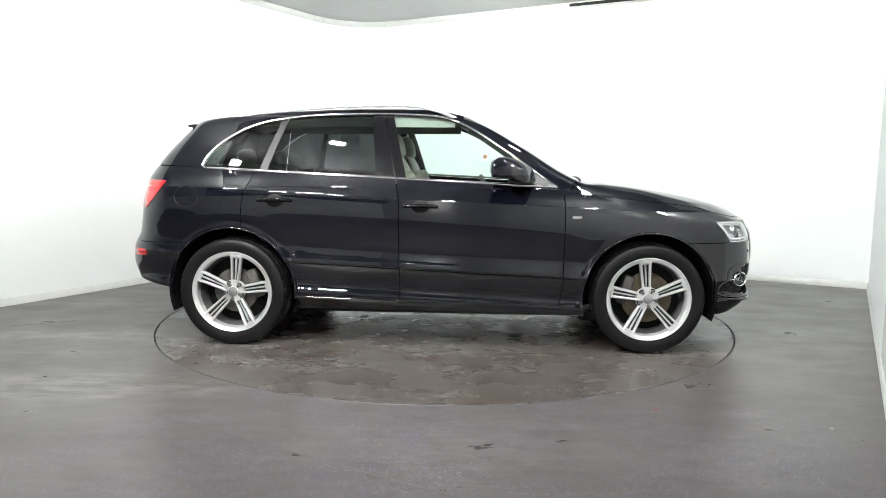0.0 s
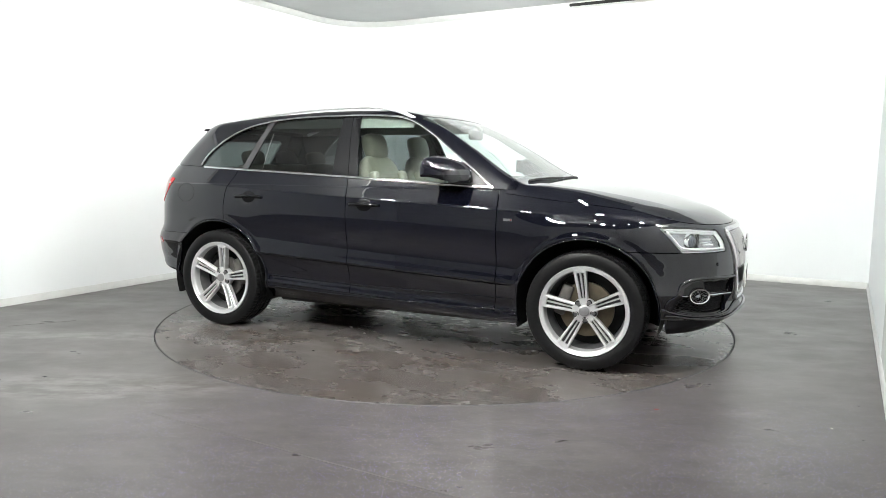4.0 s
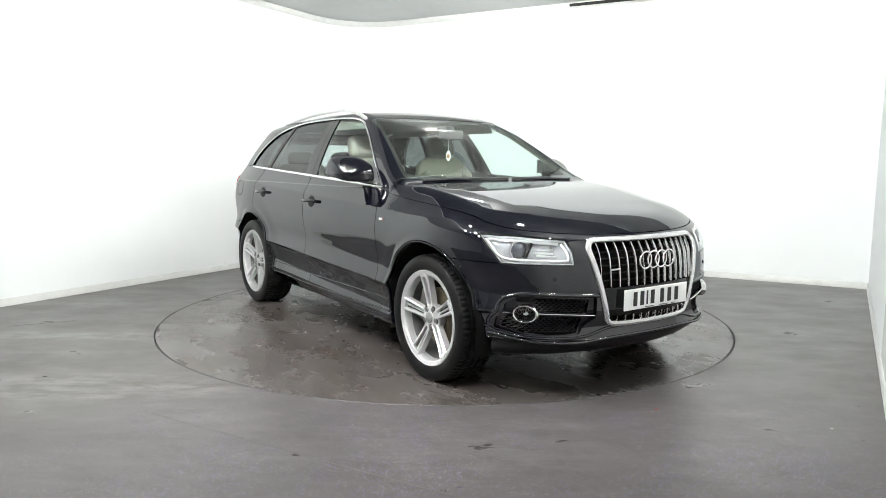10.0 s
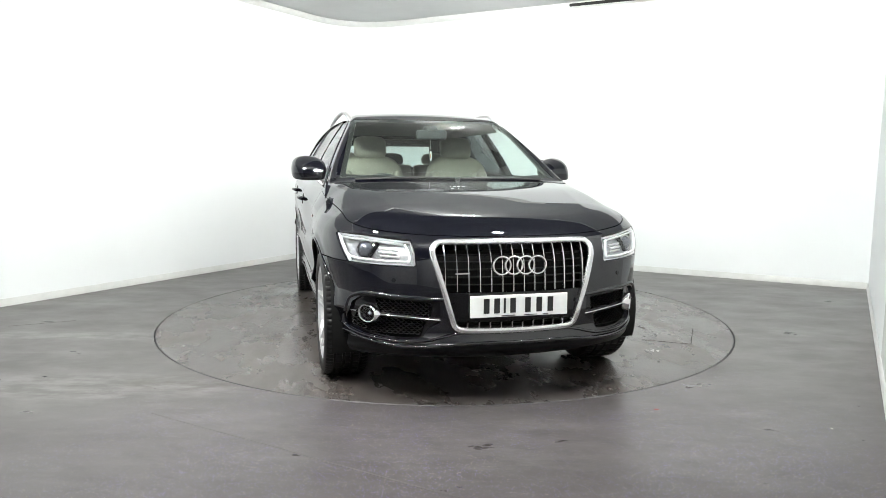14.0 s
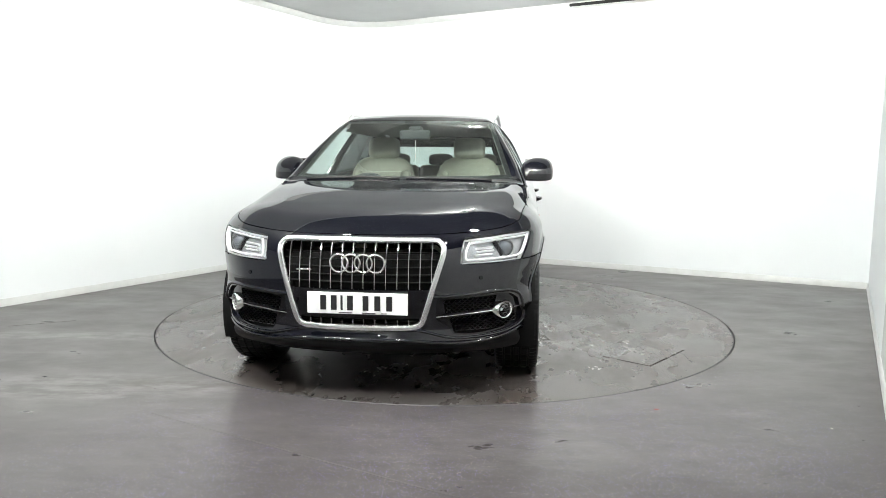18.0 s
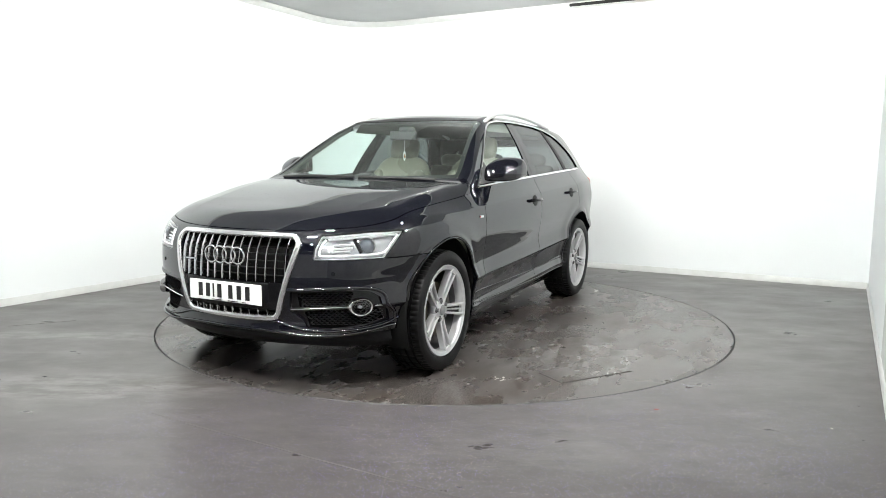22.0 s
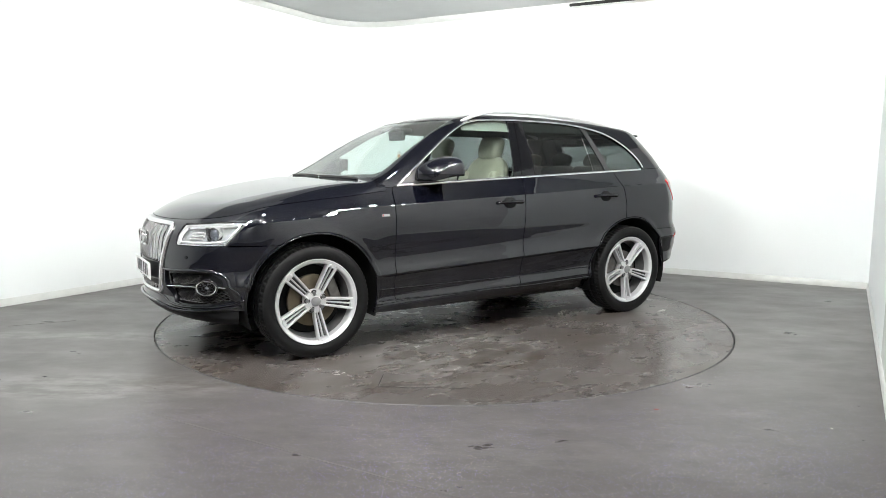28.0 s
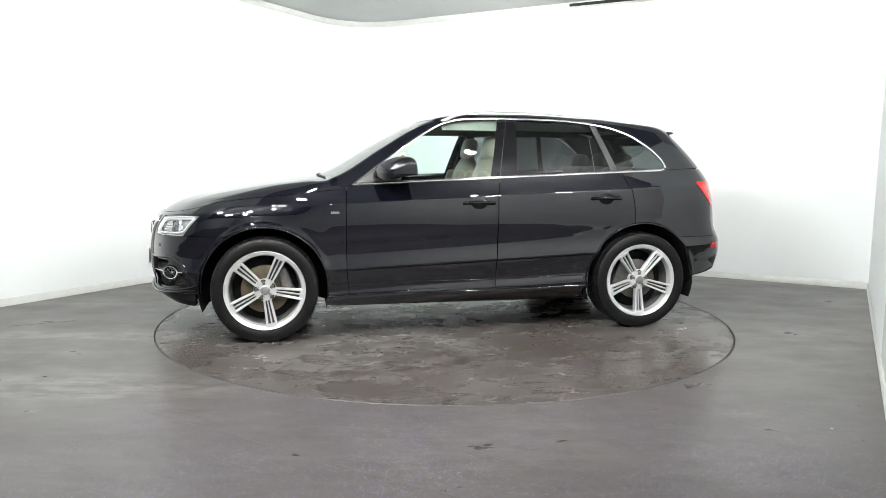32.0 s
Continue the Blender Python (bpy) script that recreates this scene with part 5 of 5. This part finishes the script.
def spoke_meshes():
    """One spoke along +x: two thin outer bars, a broad middle bar, an end pad and a web between, coloured dark for the
    shade in the slots.
    """
    f = lambda r: 0.0895 + 0.030 * (max(r - 0.06, 0.0) / 0.19) ** 1.4      # face curves out towards the rim
    out = []

    def bar(zc0, zc1, w0, w1, r0, r1, drop, depth, name, mat):
        rs = np.linspace(r0, r1, 7)
        bm = bmesh.new()
        rows = []
        for r in rs:
            t = (r - r0) / (r1 - r0)
            zc, w, y = zc0 + (zc1 - zc0) * t, w0 + (w1 - w0) * t, f(r) - drop
            c = min(0.004, w * 0.25)
            rows.append([bm.verts.new(v) for v in ((r, y - depth, zc - w / 2), (r, y - c, zc - w / 2), (r, y, zc - w / 2 + c), (r, y, zc + w / 2 - c), (r, y - c, zc + w / 2), (r, y - depth, zc + w / 2))])
        for a, b in zip(rows, rows[1:]):
            for i in range(5):
                bm.faces.new((a[i], a[i + 1], b[i + 1], b[i]))
        bm.faces.new(rows[0])
        bm.faces.new(list(reversed(rows[-1])))
        bmesh.ops.recalc_face_normals(bm, faces=bm.faces)
        return bm, name, mat
    main = bar(0.0, 0.0, 0.007, 0.011, 0.034, 0.246, 0.010, 0.030, "spoke", M_ALLOY)
    left = bar(0.0185, 0.0315, 0.0125, 0.0160, 0.040, 0.250, 0.0, 0.04, "spoke_edge", M_ALLOY)
    right = bar(-0.0185, -0.0315, 0.0125, 0.0160, 0.040, 0.250, 0.0, 0.04, "spoke_edge", M_ALLOY)
    web = bar(0.0, 0.0, 0.040, 0.066, 0.062, 0.244, 0.024, 0.012, "spoke_web", M_WEB_SHADE)
    pad = bar(0.0, 0.0, 0.074, 0.030, 0.236, 0.258, 0.0012, 0.03, "spoke_foot", M_ALLOY)
    return [(bm_mesh(n, b, m, 35), n) for b, n, m in (main, left, right, web, pad)]


SPOKE = spoke_meshes()


def wheel(x, side, spin):
    """side: 1 left, -1 right; spin: degrees of one spoke, seen from outside, from the front edge upwards."""
    w = put("wheel", ME_RIM, car, "silver five-spoke alloy wheel with black tyre")
    m = pose(x, side * 0.806, HUB_Z)
    if side < 0:
        m = m @ pose(0, 0, 0, 0, 0, 180)
    w.matrix_basis = m
    put("tyre", ME_TYRE, w, "black tyre")
    put("barrel", ME_BARREL, w)
    put("hub", ME_HUB, w)
    put("centre_cap", ME_CAP, w, "grey centre cap")
    put("brake_disc", ME_DISC if x > 0 else ME_DISC_R, w, "worn steel brake disc")
    put("dust_shield", ME_BACK, w)
    for k in range(5):
        a = spin + 72 * k
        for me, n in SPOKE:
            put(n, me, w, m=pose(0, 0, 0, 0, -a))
        b = radians(a + 36)
        put("bolt", ME_BOLT, w, m=pose(0.057 * math.cos(b), 0.0875, 0.057 * math.sin(b)))
        put("bolt_hole_shade", ME_BOLTHOLE, w, m=pose(0.057 * math.cos(b), 0.0878, 0.057 * math.sin(b)))
    part("caliper", box_bm(0.150, 0.020, 0, 0.075, 0.07, 0.20, 0.02, 2, pose(0, 0, 0, 0, -(180 - 20 if x > 0 else 20) if side > 0 else -(20 if x > 0 else 160))), M_CALIPER, w, "grey brake caliper", 40)
    return w


wheel(AXLE, 1, 180 - 64)
wheel(-AXLE, 1, 180 - 54)
wheel(AXLE, -1, 83)
wheel(-AXLE, -1, 98)

# ---- wheel housings, underside ----
for ax in (AXLE, -AXLE):
    verts, faces = [], []
    for i, a in enumerate(np.linspace(-20, 200, 30)):
        r = 0.446
        for y in (0.52, 0.925):
            verts.append((ax + r * math.cos(radians(a)), y if y < 0.9 else 0.905, 0.375 + r * math.sin(radians(a))))
    for i in range(29):
        faces.append((2 * i, 2 * i + 1, 2 * i + 3, 2 * i + 2))
    k = len(verts)
    verts.append((ax, 0.52, 0.375))
    faces += [(2 * i, 2 * i + 2, k) for i in range(29)]
    both("wheel_housing", mesh_from("wheel_housing", verts, faces, M_MATT, True), car, "black wheel housing")
part("underside", box_bm(0.0, 0, 0.27, 1.86, 1.62, 0.10, 0.02, 1), M_MATT, car, "black underside")
part("underside", box_bm(0.0, 0, 0.29, 4.05, 1.0, 0.10, 0.02, 1), M_MATT, car, "black underside")
part("axle_beam", box_bm(-AXLE, 0, 0.30, 0.25, 1.3, 0.10, 0.03, 2), M_BLACK, car)
part("axle_beam", box_bm(AXLE, 0, 0.30, 0.25, 1.3, 0.10, 0.03, 2), M_BLACK, car)
part("exhaust_box", box_bm(-1.9, 0.0, 0.30, 0.28, 0.9, 0.14, 0.05, 3), M_CALIPER, car, "grey exhaust box", 40)

# ================= inside the car =================
def soft_box(cx, cy, cz, sx, sy, sz, r, m=None):
    return box_bm(cx, cy, cz, sx, sy, sz, r, 4, m)


def pillow(cx, cy, cz, sx, sy, sz, k=3.4, m=None):
    """A padded, rounded cushion."""
    bm = bmesh.new()
    bmesh.ops.create_uvsphere(bm, u_segments=28, v_segments=18, radius=1.0)
    for v in bm.verts:
        x, y, z = v.co
        s = (abs(x) ** 2.6 + abs(y) ** k + abs(z) ** k) ** (-1 / k)
        v.co = (cx + x * s * sx / 2, cy + y * s * sy / 2, cz + z * s * sz / 2)
    if m is not None:
        bmesh.ops.transform(bm, matrix=m, verts=bm.verts)
    return bm


def front_seat(x, y):
    s = part("front_seat", soft_box(x + 0.10, y, 0.60, 0.54, 0.50, 0.17, 0.06), M_BEIGE, car, "beige leather front seat", 60)
    back = pose(x - 0.16, y, 0.66, 0, -16, 0)
    part("backrest", pillow(0, 0, 0.31, 0.15, 0.56, 0.72, 3.6, back), M_BEIGE, s, "", 60)
    for k in (1, -1):
        part("side_bolster", soft_box(0.05, k * 0.205, 0.28, 0.13, 0.085, 0.50, 0.04, back), M_BEIGE, s, "", 60)
        part("headrest_post", box_bm(-0.0, k * 0.06, 0.68, 0.012, 0.012, 0.10, 0.003, 1, back), M_CHROME, s)
        part("cushion_bolster", soft_box(x + 0.12, y + k * 0.215, 0.65, 0.46, 0.08, 0.14, 0.035), M_BEIGE, s, "", 60)
    part("headrest", pillow(0.02, 0, 0.735, 0.12, 0.27, 0.19, 4.5, back), M_BEIGE, s, "", 60)
    return s


front_seat(0.0, 0.37)
front_seat(0.0, -0.37)
bench = part("rear_seat", soft_box(-0.98, 0, 0.64, 0.50, 1.32, 0.18, 0.06), M_BEIGE, car, "beige leather rear bench", 60)
rb = pose(-1.22, 0, 0.66, 0, -20, 0)
for y, w in ((0.44, 0.44), (0.0, 0.42), (-0.44, 0.44)):
    part("backrest", soft_box(0, y, 0.30, 0.13, w, 0.60, 0.05, rb), M_BEIGE, bench, "", 60)
    part("headrest", pillow(0.01, y, 0.655, 0.10, 0.25, 0.13, 3.0, rb), M_BEIGE if y else M_DASH, bench, "", 60)
part("boot_cover", box_bm(-1.68, 0, 1.06, 0.62, 1.2, 0.02, 0.006, 1), M_DASH, car, "dark boot cover")
part("cabin_floor", box_bm(-0.2, 0, 0.42, 2.3, 1.5, 0.03, 0.01, 1), M_DASH, car, "dark carpet")

# dashboard: a rounded shelf with a binnacle
dash_bm = bmesh.new()
prof = [(0.52, 0.78), (0.50, 0.93), (0.53, 1.00), (0.60, 1.035), (0.75, 1.05), (0.93, 1.05), (1.02, 1.03), (1.02, 0.70)]
rows = []
for y in np.linspace(-0.74, 0.74, 13):
    k = 0.10 * (abs(y) / 0.74) ** 2
    rows.append([dash_bm.verts.new((x - k * 0.6, y, z - 0.02 * (abs(y) / 0.74) ** 2)) for x, z in prof])
for a, b in zip(rows, rows[1:]):
    for i in range(len(prof) - 1):
        dash_bm.faces.new((a[i], a[i + 1], b[i + 1], b[i]))
bmesh.ops.recalc_face_normals(dash_bm, faces=dash_bm.faces)
dash = part("dashboard", dash_bm, M_DASH, car, "dark grained dashboard", 40)
part("binnacle", soft_box(0.56, -0.37, 1.04, 0.22, 0.36, 0.09, 0.035), M_DASH, dash, "", 60)
part("screen_hood", soft_box(0.60, 0.0, 1.045, 0.18, 0.26, 0.06, 0.025), M_DASH, dash, "", 60)
part("centre_console", soft_box(0.10, 0, 0.62, 1.0, 0.24, 0.22, 0.04), M_DASH, car, "dark centre console", 60)

# steering wheel
sw = pose(0.36, -0.37, 0.99, 0, 65, 0)
ringp = [(0.185 * math.cos(a), 0.185 * math.sin(a), 0) for a in np.linspace(0, 2 * math.pi, 40, endpoint=False)]
me = tube("steering_wheel", ringp, oval(0.015, 0.015, 8), M_DASH, True)
me.transform(sw)
steer = put("steering_wheel", me, car, "dark leather steering wheel")
part("steering_boss", soft_box(0, 0, 0.01, 0.15, 0.16, 0.05, 0.02, sw), M_DASH, steer, "", 60)
for y in (0.11, -0.11):
    part("steering_spoke", box_bm(0.0, y, 0.0, 0.035, 0.13, 0.018, 0.004, 1, sw), M_SATIN, steer)
part("steering_spoke", box_bm(0.11, 0, 0.0, 0.13, 0.03, 0.018, 0.004, 1, sw), M_SATIN, steer)

# rear-view mirror and hanging tag
rv = part("rear_view_mirror", soft_box(0.33, 0.0, 1.462, 0.035, 0.235, 0.072, 0.016), M_DASH, car, "dark rear-view mirror", 60)
part("reflecting_glass", box_bm(0.311, 0, 1.462, 0.003, 0.205, 0.052, 0.001, 1), M_MIRROR, rv)
part("sensor_box", soft_box(0.27, 0.0, 1.505, 0.12, 0.10, 0.05, 0.02), M_DASH, rv, "", 60)
tag = lathe_mesh("hanging_tag", [(0.0, 0.0015), (0.030, 0.0015), (0.031, 0.0), (0.030, -0.0015), (0.0, -0.0015)], M_PLATE, 28, 40)
tag.transform(pose(0.31, 0.0, 1.305, 0, 0, 6) @ Matrix.Diagonal((0.8, 1, 1.25, 1)))
tg = put("hanging_tag", tag, car, "oval white card hanging from the mirror")
part("tag_cord", box_bm(0.31, 0.0, 1.395, 0.002, 0.002, 0.12), M_PLATE, tg)
tagm = lathe_mesh("tag_print", [(0.0, 0.002), (0.017, 0.002), (0.017, -0.002), (0.0, -0.002)], plain("tag_orange", (0.45, 0.22, 0.10), 0.6), 24, 40)
tagm.transform(pose(0.31, 0.0, 1.302, 0, 0, 6))
put("tag_print", tagm, tg)

# cowl and wipers
panel("cowl", UPP, [lambda v: 0.99 - (v[:, 0] + 0.20 * v[:, 1] ** 2), lambda v: (v[:, 0] + 0.20 * v[:, 1] ** 2) - 1.06, lambda v: v[:, 1] - 0.78], M_BLACK, car, "black plastic cowl", sides="C", rim=0.0, lift=-0.014)
for pts in ([(0.965, -0.66, 0), (0.99, -0.30, 0), (1.015, 0.0, 0)], [(0.975, 0.62, 0), (1.0, 0.30, 0), (1.015, 0.04, 0)]):
    run = [on_top(x, y, 0.005) for x, y, _ in smooth_path(pts, 18)]
    put("wiper", tube("wiper", [p for p, _ in run], oval(0.007, 0.007, 6), M_RUBBER, ups=[n for _, n in run]), car, "black wiper")

# ================= marks and litter on the floor =================
rnd = random.Random(7)
M_FLAKE = plain("dried_white_residue", (0.50, 0.49, 0.47), 0.35, var=0.25, scale=60, spec=1.0)
M_CHIP_RED = plain("red_chip", (0.25, 0.03, 0.03), 0.5)
M_CHIP_PALE = plain("pale_chip", (0.55, 0.53, 0.45), 0.6)
M_SEAM = plain("vinyl_weld", (0.105, 0.10, 0.095), 0.5, var=0.2, scale=20)


def blob(cx, cy, r, turn, aspect, z=0.0012):
    n = 13
    ph = [rnd.uniform(0.45, 1.25) for _ in range(n)]
    pts = []
    for i in range(n):
        a = 2 * math.pi * i / n
        u, v = r * ph[i] * math.cos(a) * aspect, r * ph[i] * math.sin(a)
        pts.append((cx + u * math.cos(turn) - v * math.sin(turn), cy + u * math.sin(turn) + v * math.cos(turn), z))
    return pts


def residue():
    """Dried flakes on the plate, most of them between the wheel tracks."""
    verts, faces = [], []
    spots = [(-0.84, 0.08, 0.06), (-0.68, -0.16, 0.05), (-0.49, -0.26, 0.05), (-0.22, -0.25, 0.045), (0.0, -0.33, 0.07), (0.20, -0.12, 0.065), (0.78, -0.21, 0.055), (0.82, -0.40, 0.06),
             (0.98, -0.27, 0.05), (0.93, -0.49, 0.05), (-1.05, 0.20, 0.05), (-1.54, -0.43, 0.05), (-1.69, 0.84, 0.03), (1.44, 1.09, 0.022), (0.45, -0.30, 0.05)]
    for x0, y0, size in spots:
        for k in range(7):
            x, y = x0 + rnd.gauss(0, size * 1.3), y0 + rnd.gauss(0, size * 0.8)
            p = blob(x, y, size * rnd.uniform(0.14, 0.52), rnd.uniform(-0.6, 0.6), rnd.uniform(1.2, 2.6), 0.0010 + 0.00005 * k)
            faces.append(tuple(range(len(verts), len(verts) + len(p))))
            verts += p
    for i in range(60):
        x, y = rnd.gauss(-0.1, 0.8), rnd.gauss(-0.1, 0.32)
        p = blob(x, y, rnd.uniform(0.004, 0.013), rnd.uniform(-0.6, 0.6), rnd.uniform(1.2, 2.6), 0.0009)
        faces.append(tuple(range(len(verts), len(verts) + len(p))))
        verts += p
    ob = put("residue", mesh_from("residue", verts, faces, M_FLAKE), turntable, "pale dried flakes on the plate")
    tagged(ob, kind="stuff")


residue()


def chip(name, x, y, size, mat, label, parent=None):
    bm = bmesh.new()
    bmesh.ops.create_icosphere(bm, subdivisions=1, radius=size)
    for v in bm.verts:
        v.co = (v.co.x * rnd.uniform(1.2, 2.2), v.co.y * rnd.uniform(0.5, 1.0), max(0.0, v.co.z * 0.35))
    bmesh.ops.transform(bm, matrix=pose(x, y, 0.0, 0, 0, rnd.uniform(0, 180)), verts=bm.verts)
    if parent:
        return part(name, bm, mat, parent, label)
    me = bm_mesh(name, bm, mat)
    return tagged(new(name, me), label, "debris", "bits lying on the floor")


chip("debris", 1.097, -2.153 - 0.12, 0.010, M_CHIP_RED, "small red chip lying on the floor")
chip("debris", -2.323, -1.806, 0.010, M_INK, "small dark scrap lying on the floor")
chip("debris", 1.865, -2.521, 0.007, M_CHIP_PALE, "small pale chip lying on the floor")
chip("debris", 1.281, -3.114, 0.006, M_CALIPER, "small grey scrap lying on the floor")
chip("debris", 2.18, -2.20, 0.005, M_INK, "small dark scrap lying on the floor")
chip("scrap", 1.688, 0.981, 0.010, M_INK, "small dark scrap", turntable)

# welded vinyl seam in front of the turntable
for x0, y0, x1, y1 in ((-1.46, -2.39, 0.35, -3.42), (-2.9, -0.36, -3.3, -0.57)):
    a, b = Vector((x0, y0, 0.0008)), Vector((x1, y1, 0.0008))
    pts = [tuple(a.lerp(b, i / 12) + Vector((0, rnd.uniform(-0.004, 0.004), 0))) for i in range(13)]
    me = tube("floor_seam", pts, [(-0.004, 0.0), (-0.003, 0.0012), (0.003, 0.0012), (0.004, 0.0)], M_SEAM)
    tagged(new("floor_seam", me), "thin welded seam in the vinyl", kind="structure")


# ================= what moves =================
START, RATE = 3.3163, 5.1566


def motions():
    rows = [(float(t), pose(0, 0, 0, 0, 0, -(START + RATE * t))) for t in range(0, 33)]
    walk(turntable, rows)
    walk(car, rows)


for ob in list(car.children):
    ob.matrix_basis = hold @ ob.matrix_basis
motions()
